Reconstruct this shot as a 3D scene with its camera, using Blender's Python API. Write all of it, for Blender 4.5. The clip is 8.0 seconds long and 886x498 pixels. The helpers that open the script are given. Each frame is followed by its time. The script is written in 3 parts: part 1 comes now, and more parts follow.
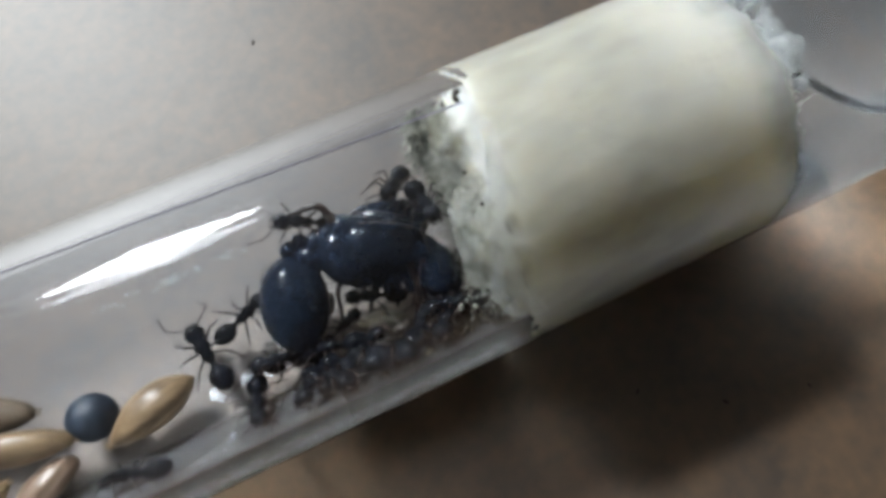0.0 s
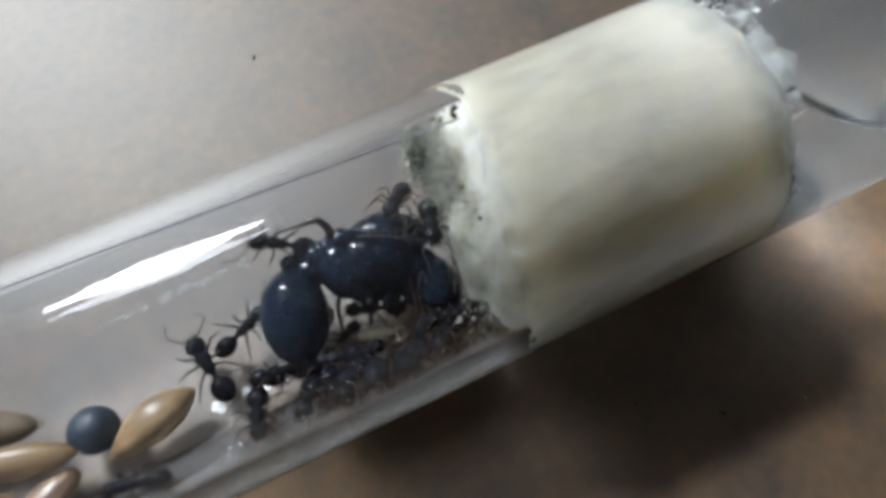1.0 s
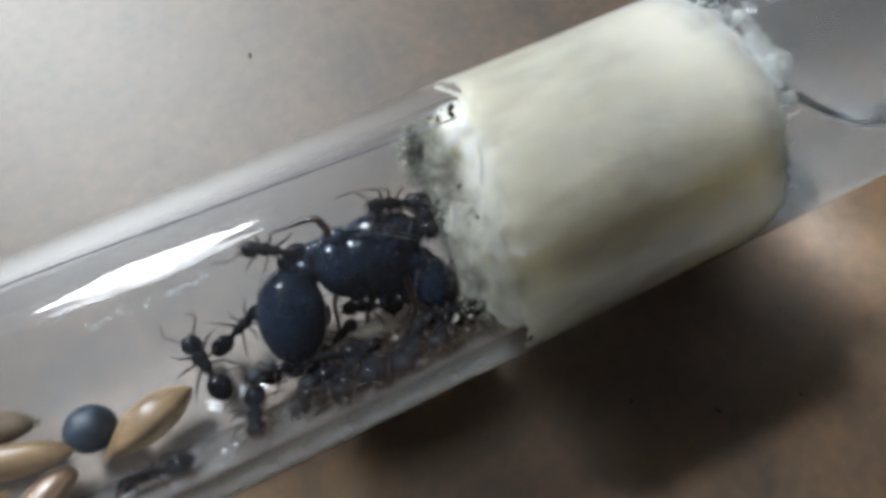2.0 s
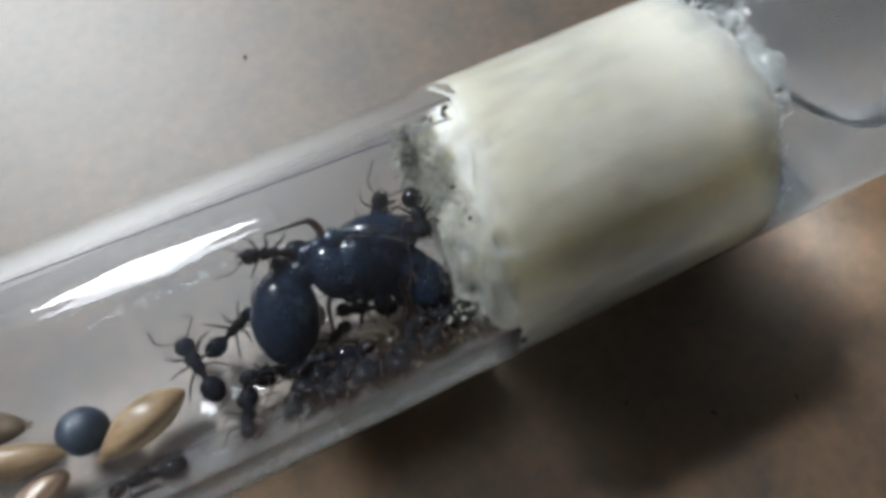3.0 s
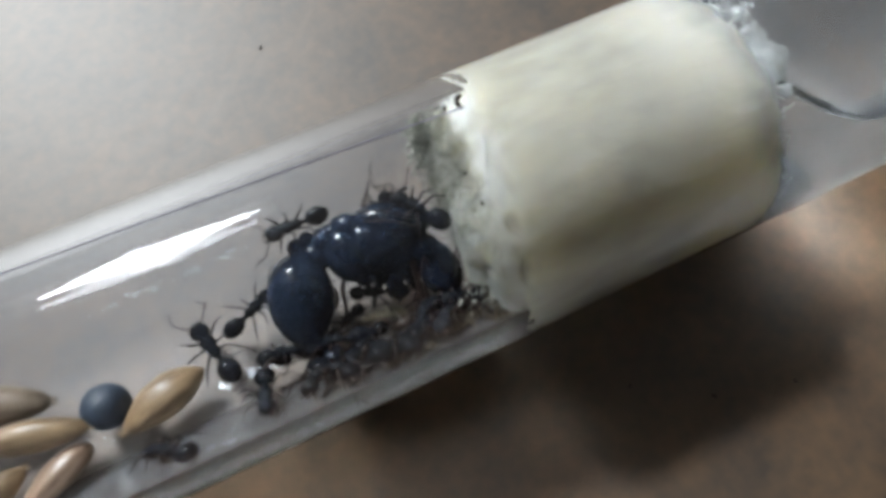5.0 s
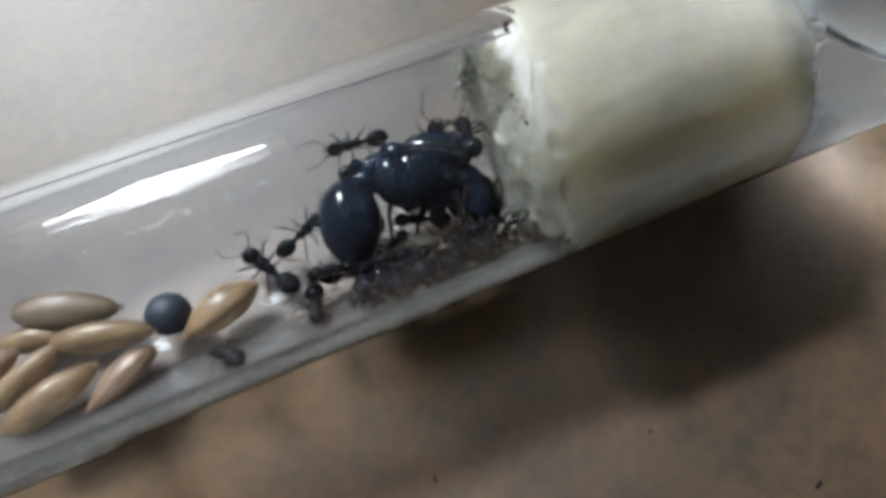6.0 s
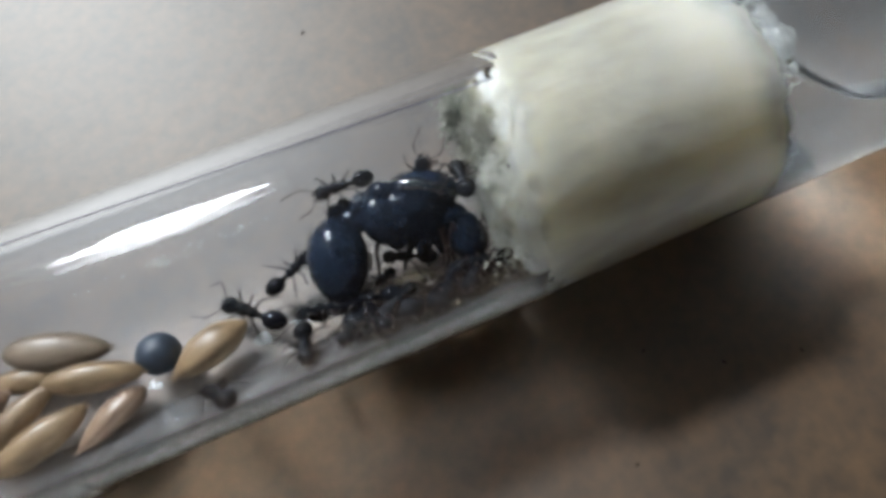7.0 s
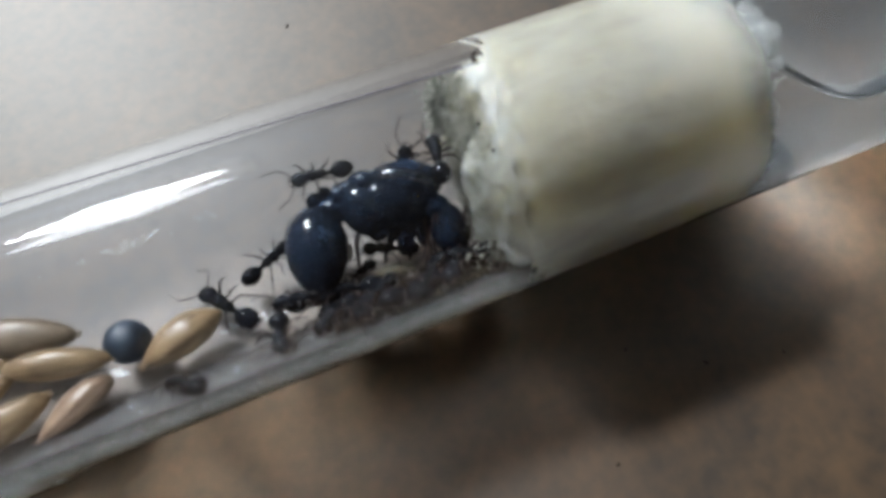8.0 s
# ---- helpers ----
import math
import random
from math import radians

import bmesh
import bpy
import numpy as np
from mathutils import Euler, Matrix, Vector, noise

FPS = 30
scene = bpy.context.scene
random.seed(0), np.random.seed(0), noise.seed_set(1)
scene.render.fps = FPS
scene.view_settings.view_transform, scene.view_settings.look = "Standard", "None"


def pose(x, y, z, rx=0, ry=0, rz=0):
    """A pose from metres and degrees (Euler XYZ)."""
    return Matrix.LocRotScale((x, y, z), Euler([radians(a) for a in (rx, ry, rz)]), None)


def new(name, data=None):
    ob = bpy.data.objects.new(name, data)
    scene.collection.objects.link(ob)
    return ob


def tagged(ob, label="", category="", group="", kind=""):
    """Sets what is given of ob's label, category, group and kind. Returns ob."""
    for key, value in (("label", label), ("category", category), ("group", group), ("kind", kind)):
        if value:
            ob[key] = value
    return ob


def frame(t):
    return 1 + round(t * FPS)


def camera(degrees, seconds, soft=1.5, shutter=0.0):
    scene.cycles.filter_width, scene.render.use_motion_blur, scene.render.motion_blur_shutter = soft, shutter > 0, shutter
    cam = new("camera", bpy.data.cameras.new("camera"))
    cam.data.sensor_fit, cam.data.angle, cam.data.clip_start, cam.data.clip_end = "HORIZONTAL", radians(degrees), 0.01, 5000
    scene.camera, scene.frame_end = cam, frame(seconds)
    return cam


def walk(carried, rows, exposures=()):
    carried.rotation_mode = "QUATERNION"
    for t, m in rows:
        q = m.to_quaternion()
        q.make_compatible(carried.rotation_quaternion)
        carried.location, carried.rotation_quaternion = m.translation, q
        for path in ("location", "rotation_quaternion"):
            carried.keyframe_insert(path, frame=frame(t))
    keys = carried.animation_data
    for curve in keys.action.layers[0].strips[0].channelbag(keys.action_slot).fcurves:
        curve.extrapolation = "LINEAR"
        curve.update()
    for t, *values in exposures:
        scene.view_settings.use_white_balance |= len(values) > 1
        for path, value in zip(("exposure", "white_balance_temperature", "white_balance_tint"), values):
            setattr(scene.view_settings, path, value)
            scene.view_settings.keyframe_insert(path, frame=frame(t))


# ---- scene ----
cam = camera(64.6, 8.0, soft=4.0)
walk(cam, [
    (0.0, pose(0.003371, -0.012626, 0.044961, 19.291, -1.366, -25.947)),
    (0.5, pose(0.003491, -0.012418, 0.044933, 19.597, -1.515, -26.156)),
    (1.0, pose(0.003460, -0.012647, 0.045434, 20.123, -1.297, -26.042)),
    (1.5, pose(0.003233, -0.012505, 0.045553, 19.851, -1.651, -26.188)),
    (3.0, pose(0.003602, -0.012778, 0.045390, 20.223, -1.764, -26.206)),
    (3.5, pose(0.003750, -0.012619, 0.045499, 20.142, -1.788, -26.279)),
    (4.0, pose(0.004050, -0.012681, 0.045372, 20.068, -1.502, -26.136)),
    (4.2, pose(0.003855, -0.012500, 0.045405, 19.989, -1.842, -26.255)),
    (5.3, pose(0.001402, -0.014832, 0.046786, 19.355, -1.511, -24.809)),
    (5.5, pose(0.000330, -0.016907, 0.046827, 18.606, -1.070, -23.880)),
    (6.0, pose(-0.000256, -0.017218, 0.047600, 18.838, -0.398, -23.330)),
    (6.5, pose(-0.000283, -0.017281, 0.047516, 19.223, -0.584, -23.491)),
    (7.0, pose(0.000741, -0.016536, 0.048722, 20.244, -0.452, -24.034)),
    (7.5, pose(0.000529, -0.017288, 0.048420, 21.769, -2.160, -23.983)),
    (8.0, pose(-0.000083, -0.018105, 0.047140, 22.292, -2.479, -23.512)),
])

# ---- light: hazy daylight through one window ----
scene.view_settings.exposure = 0.40
world = bpy.data.worlds.new("world")
scene.world = world
world.use_nodes = True
sky = world.node_tree.nodes.new("ShaderNodeTexSky")
sky.sky_type, sky.sun_disc = "NISHITA", False
sky.sun_elevation, sky.sun_rotation = radians(40), radians(-15)
world.node_tree.links.new(sky.outputs["Color"], world.node_tree.nodes["Background"].inputs["Color"])
world.node_tree.nodes["Background"].inputs["Strength"].default_value = 0.06

WIN_X, WIN_Z, WIN_W, WIN_H, WALL_Y = -0.335, 1.15, 0.62, 0.66, 1.25
lamp = new("window_daylight", bpy.data.lights.new("window_daylight", "AREA"))
lamp.data.shape, lamp.data.size, lamp.data.size_y = "RECTANGLE", 0.37, 0.41
lamp.data.energy, lamp.data.color = 23.0, (0.90, 0.97, 1.0)
lamp.matrix_world = pose(WIN_X, WALL_Y + 0.03, WIN_Z, -90, 42, 0)


SUN_FROM = Vector((WIN_X, WALL_Y, WIN_Z)).normalized()
sun = new("sun", bpy.data.lights.new("sun", "SUN"))
sun.data.energy, sun.data.angle, sun.data.color = 1.1, radians(3.5), (0.95, 0.97, 0.97)
sun.matrix_world = SUN_FROM.to_track_quat("Z", "Y").to_matrix().to_4x4()


# ---- materials ----
def material(name, colour, rough=0.5, vary=0.0, scale=800.0, bump=0.0, bump_scale=2000.0, second=None, stretch=None, **more):
    """Principled surface: two scales of noise in the colour, fine relief; scale counts features per metre."""
    m = bpy.data.materials.new(name)
    m.use_nodes = True
    nodes, links = m.node_tree.nodes, m.node_tree.links
    b = nodes["Principled BSDF"]
    b.inputs["Base Color"].default_value = (*colour, 1)
    b.inputs["Roughness"].default_value = rough
    for key, value in more.items():
        b.inputs[key.replace("_", " ")].default_value = value
    where = nodes.new("ShaderNodeTexCoord").outputs["Object"]
    if stretch:
        mapping = nodes.new("ShaderNodeMapping")
        mapping.inputs["Scale"].default_value = stretch
        links.new(where, mapping.inputs["Vector"])
        where = mapping.outputs["Vector"]
    if vary:
        fine, broad, mix, ramp = (nodes.new(k) for k in ("ShaderNodeTexNoise", "ShaderNodeTexNoise", "ShaderNodeMath", "ShaderNodeValToRGB"))
        for n, s in ((fine, scale * 5), (broad, scale)):
            n.inputs["Scale"].default_value, n.inputs["Detail"].default_value = s, 5
            links.new(where, n.inputs["Vector"])
        mix.operation = "MULTIPLY_ADD"
        mix.inputs[1].default_value = 0.4
        scaled = nodes.new("ShaderNodeMath")
        scaled.operation, scaled.inputs[1].default_value = "MULTIPLY", 0.6
        links.new(broad.outputs["Fac"], scaled.inputs[0])
        links.new(fine.outputs["Fac"], mix.inputs[0])
        links.new(scaled.outputs[0], mix.inputs[2])
        dark = second or tuple(c * (1 - vary) for c in colour)
        light = tuple(min(1, c * (1 + vary)) for c in colour)
        ramp.color_ramp.elements[0].position, ramp.color_ramp.elements[1].position = 0.35, 0.65
        ramp.color_ramp.elements[0].color, ramp.color_ramp.elements[1].color = (*dark, 1), (*light, 1)
        links.new(mix.outputs[0], ramp.inputs["Fac"])
        links.new(ramp.outputs["Color"], b.inputs["Base Color"])
    if bump:
        n, bm_ = nodes.new("ShaderNodeTexNoise"), nodes.new("ShaderNodeBump")
        n.inputs["Scale"].default_value, n.inputs["Detail"].default_value = bump_scale, 6
        bm_.inputs["Distance"].default_value, bm_.inputs["Strength"].default_value = bump, 0.6
        links.new(where, n.inputs["Vector"])
        links.new(n.outputs["Fac"], bm_.inputs["Height"])
        links.new(bm_.outputs["Normal"], b.inputs["Normal"])
    return m


def soiling(m, x0, x1, dirty):
    """Nest dirt worked into the front of the wool: dirty up to x0, clean past x1, with a ragged limit."""
    nodes, links = m.node_tree.nodes, m.node_tree.links
    b = nodes["Principled BSDF"]
    clean = b.inputs["Base Color"].links[0].from_socket
    where, split, grain, spread = (nodes.new(k) for k in ("ShaderNodeTexCoord", "ShaderNodeSeparateXYZ", "ShaderNodeTexNoise", "ShaderNodeMath"))
    grain.inputs["Scale"].default_value, grain.inputs["Detail"].default_value = 450, 7
    links.new(where.outputs["Object"], split.inputs[0])
    links.new(where.outputs["Object"], grain.inputs["Vector"])
    spread.operation, spread.inputs[1].default_value = "MULTIPLY_ADD", 0.0032
    links.new(grain.outputs["Fac"], spread.inputs[0])
    slant = nodes.new("ShaderNodeMath")
    slant.operation, slant.inputs[1].default_value = "MULTIPLY_ADD", -0.22
    links.new(split.outputs["Y"], slant.inputs[0])
    links.new(split.outputs["X"], slant.inputs[2])
    links.new(slant.outputs[0], spread.inputs[2])
    limit = nodes.new("ShaderNodeMapRange")
    limit.interpolation_type = "SMOOTHSTEP"
    limit.inputs[1].default_value, limit.inputs[2].default_value = x0 + 0.0016, x1 + 0.0016
    links.new(spread.outputs[0], limit.inputs[0])
    mix = nodes.new("ShaderNodeMix")
    mix.data_type = "RGBA"
    mix.inputs[6].default_value = (*dirty, 1)
    links.new(limit.outputs[0], mix.inputs[0])
    links.new(clean, mix.inputs[7])
    links.new(mix.outputs[2], b.inputs["Base Color"])
    return m


def lit_wet_end(m, x0, x1, paled):
    """Paints light from the water: unchanged up to x0, paled past x1, ragged limit."""
    nodes, links = m.node_tree.nodes, m.node_tree.links
    b = nodes["Principled BSDF"]
    base_tone = b.inputs["Base Color"].links[0].from_socket
    where, split, grain, spread, limit, mix = (nodes.new(k) for k in ("ShaderNodeTexCoord", "ShaderNodeSeparateXYZ", "ShaderNodeTexNoise", "ShaderNodeMath", "ShaderNodeMapRange", "ShaderNodeMix"))
    grain.inputs["Scale"].default_value, grain.inputs["Detail"].default_value = 260, 6
    spread.operation, spread.inputs[1].default_value = "MULTIPLY_ADD", 0.004
    limit.interpolation_type = "SMOOTHSTEP"
    limit.inputs[1].default_value, limit.inputs[2].default_value = x0 + 0.002, x1 + 0.002
    mix.data_type, mix.inputs[7].default_value = "RGBA", (*paled, 1)
    for a, c in ((where.outputs["Object"], split.inputs[0]), (where.outputs["Object"], grain.inputs["Vector"]), (grain.outputs["Fac"], spread.inputs[0]), (split.outputs["X"], spread.inputs[2]),
                 (spread.outputs[0], limit.inputs[0]), (limit.outputs[0], mix.inputs[0]), (base_tone, mix.inputs[6]), (mix.outputs[2], b.inputs["Base Color"])):
        links.new(a, c)
    # soaked wool turns glassy towards its end
    glassy = nodes.new("ShaderNodeMapRange")
    glassy.interpolation_type = "SMOOTHSTEP"
    for k, value in enumerate((x1 + 0.0005, x1 + 0.0038, 1.0, 0.25)):
        glassy.inputs[k + 1].default_value = value
    links.new(spread.outputs[0], glassy.inputs[0])
    links.new(glassy.outputs[0], b.inputs["Alpha"])
    return m


TABLE = material("varnished_board", (0.092, 0.050, 0.020), 0.58, 0.55, 200, 0.00005, 450, Specular_IOR_Level=1.0, IOR=1.8)
PLASTIC = material("clear_tube", (0.905, 0.925, 0.955), 0.0, IOR=1.5, Transmission_Weight=0.995)
# a pale share in the colour stands in for light focused by the water
WATER = material("paled_water", (0.72, 0.75, 0.77), 0.0, IOR=1.33, Transmission_Weight=0.92)
FOAM = material("bubble_skin", (0.85, 0.86, 0.85), 0.05, IOR=1.2, Transmission_Weight=0.86)
AIR = material("air_in_water", (1, 1, 1), 0.0, IOR=0.75, Transmission_Weight=1.0)
WOOL = dict(stretch=(0.45, 1, 1), Subsurface_Weight=0.9, Subsurface_Radius=(1.0, 0.84, 0.55), Subsurface_Scale=0.017)
COTTON = lit_wet_end(soiling(material("cotton_wool", (0.395, 0.392, 0.35), 0.95, 0.22, 150, 0.0007, 420, **WOOL), 0.0106, 0.0121, (0.15, 0.15, 0.12)), 0.0195, 0.0275, (0.56, 0.55, 0.50))
SOILED = material("soiled_cotton", (0.20, 0.20, 0.165), 0.95, 0.45, 350, 0.0003, 2500)
FIBRE = material("cotton_fibre", (0.33, 0.33, 0.29), 0.8, 0.15, 2000)
WETFIBRE = material("wet_cotton_fibre", (0.55, 0.54, 0.49), 0.5, 0.15, 2000)
DIRT = material("nest_dirt", (0.27, 0.27, 0.23), 0.9, 0.25, 1500, 0.0001, 4000)
WALL_LINE = material("refraction_line", (0.22, 0.20, 0.27), 0.5, 0.2, 900)
RUBBISH = material("nest_rubbish", (0.045, 0.039, 0.028), 0.9, 0.6, 700, 0.0001, 4000, Specular_IOR_Level=0.1)
DARKDIRT = material("dark_crumb", (0.035, 0.025, 0.02), 0.8, 0.4, 3000)
ANT = material("black_chitin", (0.005, 0.0062, 0.009), 0.09, 0.3, 1500, 0.000003, 9000)
ANTLEG = material("brown_chitin", (0.014, 0.008, 0.006), 0.28, 0.3, 2500, Specular_IOR_Level=0.25)
QUEEN = material("queen_chitin", (0.0065, 0.0115, 0.021), 0.12, 0.3, 700, 0.000003, 5000)
QLEG = material("queen_leg_chitin", (0.022, 0.011, 0.008), 0.35, 0.3, 1500)
CALLOW = material("pale_brown_chitin", (0.028, 0.019, 0.013), 0.35, 0.3, 1500)
LARVA = material("larva_skin", (0.13, 0.11, 0.075), 0.4, 0.1, 1500, Subsurface_Weight=0.4, Subsurface_Radius=(0.001, 0.0007, 0.0005), Subsurface_Scale=0.5)
SEAM = material("husk_seam", (0.085, 0.052, 0.028), 0.6, 0.3, 1500)
HUSK = material("seed_husk", (0.185, 0.122, 0.067), 0.36, 0.5, 420, 0.00007, 2500, stretch=(0.3, 1.4, 1.4))
HUSK_GREY = material("grey_seed_husk", (0.145, 0.107, 0.075), 0.4, 0.35, 500, 0.00004, 3500, stretch=(0.3, 1.4, 1.4))
HUSK_PINK = material("pinkish_seed_husk", (0.185, 0.121, 0.081), 0.35, 0.35, 500, 0.00004, 3500, stretch=(0.3, 1.4, 1.4))
BLACKSEED = material("black_seed_coat", (0.012, 0.021, 0.036), 0.55, 0.35, 1500, 0.00005, 6000)
PAINT = material("warm_wall_paint", (0.042, 0.021, 0.010), 0.9, 0.05, 3, 0.001, 300)
CEIL = material("ceiling_paint", (0.035, 0.020, 0.011), 0.9, 0.04, 3, 0.001, 300)
FLOORING = material("brown_floor", (0.012, 0.006, 0.003), 0.5, 0.25, 6, 0.001, 200)
FRAME = material("window_frame_paint", (0.75, 0.74, 0.70), 0.4, 0.05, 20, 0.0005, 200)


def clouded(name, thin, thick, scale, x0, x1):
    """A sheer milky layer that scatters part of the light unevenly and lets the rest through."""
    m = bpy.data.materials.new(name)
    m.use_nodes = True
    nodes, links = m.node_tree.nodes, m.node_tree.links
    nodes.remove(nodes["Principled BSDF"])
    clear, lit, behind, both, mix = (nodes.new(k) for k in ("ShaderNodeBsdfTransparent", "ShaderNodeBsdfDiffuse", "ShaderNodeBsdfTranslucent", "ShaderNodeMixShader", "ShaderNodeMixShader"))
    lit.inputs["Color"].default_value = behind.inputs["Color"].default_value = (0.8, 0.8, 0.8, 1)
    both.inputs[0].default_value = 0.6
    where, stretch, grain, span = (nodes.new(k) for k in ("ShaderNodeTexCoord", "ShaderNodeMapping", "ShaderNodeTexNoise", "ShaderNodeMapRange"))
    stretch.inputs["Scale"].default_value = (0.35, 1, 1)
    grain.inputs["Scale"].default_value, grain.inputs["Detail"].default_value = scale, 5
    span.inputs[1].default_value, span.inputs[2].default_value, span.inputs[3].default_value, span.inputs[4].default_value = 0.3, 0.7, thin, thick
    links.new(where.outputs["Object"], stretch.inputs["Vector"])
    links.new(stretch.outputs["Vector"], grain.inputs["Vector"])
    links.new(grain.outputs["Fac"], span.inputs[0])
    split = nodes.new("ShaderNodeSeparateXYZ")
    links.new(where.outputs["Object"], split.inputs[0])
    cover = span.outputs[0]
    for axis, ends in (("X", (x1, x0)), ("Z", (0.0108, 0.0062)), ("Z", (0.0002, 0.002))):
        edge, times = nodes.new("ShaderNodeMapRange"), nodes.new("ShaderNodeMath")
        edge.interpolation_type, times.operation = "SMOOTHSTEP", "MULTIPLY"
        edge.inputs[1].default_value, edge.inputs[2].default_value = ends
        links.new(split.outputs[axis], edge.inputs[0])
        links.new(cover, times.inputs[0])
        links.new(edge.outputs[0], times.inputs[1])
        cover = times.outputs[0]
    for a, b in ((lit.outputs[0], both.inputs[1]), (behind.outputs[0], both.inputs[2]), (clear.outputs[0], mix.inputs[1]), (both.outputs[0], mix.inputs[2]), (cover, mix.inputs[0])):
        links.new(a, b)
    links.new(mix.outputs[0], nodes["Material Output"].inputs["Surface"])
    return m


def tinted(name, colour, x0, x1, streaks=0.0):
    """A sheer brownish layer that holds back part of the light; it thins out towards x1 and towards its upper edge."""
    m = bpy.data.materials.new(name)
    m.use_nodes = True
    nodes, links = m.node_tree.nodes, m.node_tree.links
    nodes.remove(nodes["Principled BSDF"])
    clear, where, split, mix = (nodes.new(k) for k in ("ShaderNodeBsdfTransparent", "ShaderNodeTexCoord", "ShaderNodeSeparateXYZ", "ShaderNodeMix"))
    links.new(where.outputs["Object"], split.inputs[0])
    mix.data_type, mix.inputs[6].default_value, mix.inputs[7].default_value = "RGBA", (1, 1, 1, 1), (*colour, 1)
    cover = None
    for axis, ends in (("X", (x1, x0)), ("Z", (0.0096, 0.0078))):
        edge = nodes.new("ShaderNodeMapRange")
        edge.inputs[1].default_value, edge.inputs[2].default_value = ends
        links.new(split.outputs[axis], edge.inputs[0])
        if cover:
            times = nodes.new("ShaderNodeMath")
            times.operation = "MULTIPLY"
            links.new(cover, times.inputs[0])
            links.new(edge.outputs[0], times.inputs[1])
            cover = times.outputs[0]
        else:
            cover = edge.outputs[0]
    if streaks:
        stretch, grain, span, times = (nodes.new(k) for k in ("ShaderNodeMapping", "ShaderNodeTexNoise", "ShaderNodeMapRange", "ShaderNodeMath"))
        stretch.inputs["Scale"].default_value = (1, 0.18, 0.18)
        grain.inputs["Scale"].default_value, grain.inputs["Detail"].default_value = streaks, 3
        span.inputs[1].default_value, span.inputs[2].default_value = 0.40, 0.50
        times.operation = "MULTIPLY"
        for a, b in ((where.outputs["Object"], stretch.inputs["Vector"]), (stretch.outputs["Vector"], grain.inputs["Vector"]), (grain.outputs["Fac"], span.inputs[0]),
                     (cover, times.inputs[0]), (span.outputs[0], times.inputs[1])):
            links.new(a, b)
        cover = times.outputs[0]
    links.new(cover, mix.inputs[0])
    links.new(mix.outputs[2], clear.inputs["Color"])
    links.new(clear.outputs[0], nodes["Material Output"].inputs["Surface"])
    return m


# brown sheet added to hold back light, so the tube's shadow darkens
TUBE_SHADE = tinted("tube_shade", (0.25, 0.20, 0.15), 0.0105, 0.0135)
# streaks added to throw finger-shaped shadows onto the table
FINGER_SHADE = tinted("finger_shade", (0.07, 0.05, 0.03), 0.0040, -0.0050, 420)
# two sheets added to shade the table; the gap between leaves a bright spot
WATER_END_SHADE = tinted("water_end_shade", (0.20, 0.15, 0.10), 0.0332, 0.0352)
FAR_END_SHADE = tinted("far_end_shade", (0.34, 0.28, 0.22), 0.0400, 0.0368)
# added whitish sheet standing in for light scattered in the lower wall
PALE_BAND = clouded("pale_band", 0.12, 0.20, 160, 0.0105, 0.0135)
# pale glow of light focused through the water, painted on a sheet
WATER_GLOW = clouded("water_glow", 0.16, 0.28, 160, 0.0285, 0.0255)


# ---- mesh helpers: millimetres in, metres out ----
def sheet(name, bm, mat, smooth=True, scale=0.001):
    bmesh.ops.recalc_face_normals(bm, faces=bm.faces[:])
    if bm.calc_volume(signed=True) < 0:
        bmesh.ops.reverse_faces(bm, faces=bm.faces[:])
    for f in bm.faces:
        f.smooth = smooth
    me = bpy.data.meshes.new(name)
    bm.transform(Matrix.Scale(scale, 4))
    bm.to_mesh(me)
    bm.free()
    me.materials.append(mat)
    return me


def part(name, bm, mat, parent, label="", smooth=True):
    ob = new(name, sheet(name, bm, mat, smooth))
    ob.parent = parent
    return tagged(ob, label)


def thing(name, bm, mat, label, category, group="", kind="", smooth=True):
    return tagged(new(name, sheet(name, bm, mat, smooth)), label, category, group, kind)


def sweep(bm, line, radii, seg=10, flat=1.0, up=(0, 0, 1)):
    """A tapered tube along a line; flat squeezes it along up; ends close to a point."""
    line = [Vector(p) for p in line]
    rings = []
    for i, (p, r) in enumerate(zip(line, radii)):
        ahead = (line[min(i + 1, len(line) - 1)] - line[max(i - 1, 0)]).normalized()
        side = ahead.cross(Vector(up))
        side = side.normalized() if side.length > 1e-4 else ahead.orthogonal().normalized()
        top = side.cross(ahead)
        rings.append([bm.verts.new(p + (side * math.cos(a) + top * math.sin(a) * flat) * r)
                      for a in (2 * math.pi * k / seg for k in range(seg))])
    for a, b in zip(rings, rings[1:]):
        for k in range(seg):
            bm.faces.new((a[k], a[(k + 1) % seg], b[(k + 1) % seg], b[k]))
    bm.faces.new(rings[0])
    bm.faces.new(rings[-1])
    return bm


def egg(bm, a, b, width, flat=1.0, blunt=0.0, n=14, seg=18, up=(0, 0, 1), waves=0):
    """An egg from a to b, half as wide as width, fuller towards b where blunt > 0; waves: overlapping bands along it."""
    a, b = Vector(a), Vector(b)
    line, radii = [], []
    for i in range(n + 1):
        u = 0.5 - 0.5 * math.cos(math.pi * i / n)
        r = math.sqrt(max(0.0, 1 - (2 * u - 1) ** 2)) * (1 + blunt * (u - 0.5)) * width / 2
        if waves:
            r *= 1 + 0.022 * ((u * waves) % 1.0 - 0.5)
        line.append(a.lerp(b, u))
        radii.append(max(r, width * 0.02))
    return sweep(bm, line, radii, seg, flat, up)


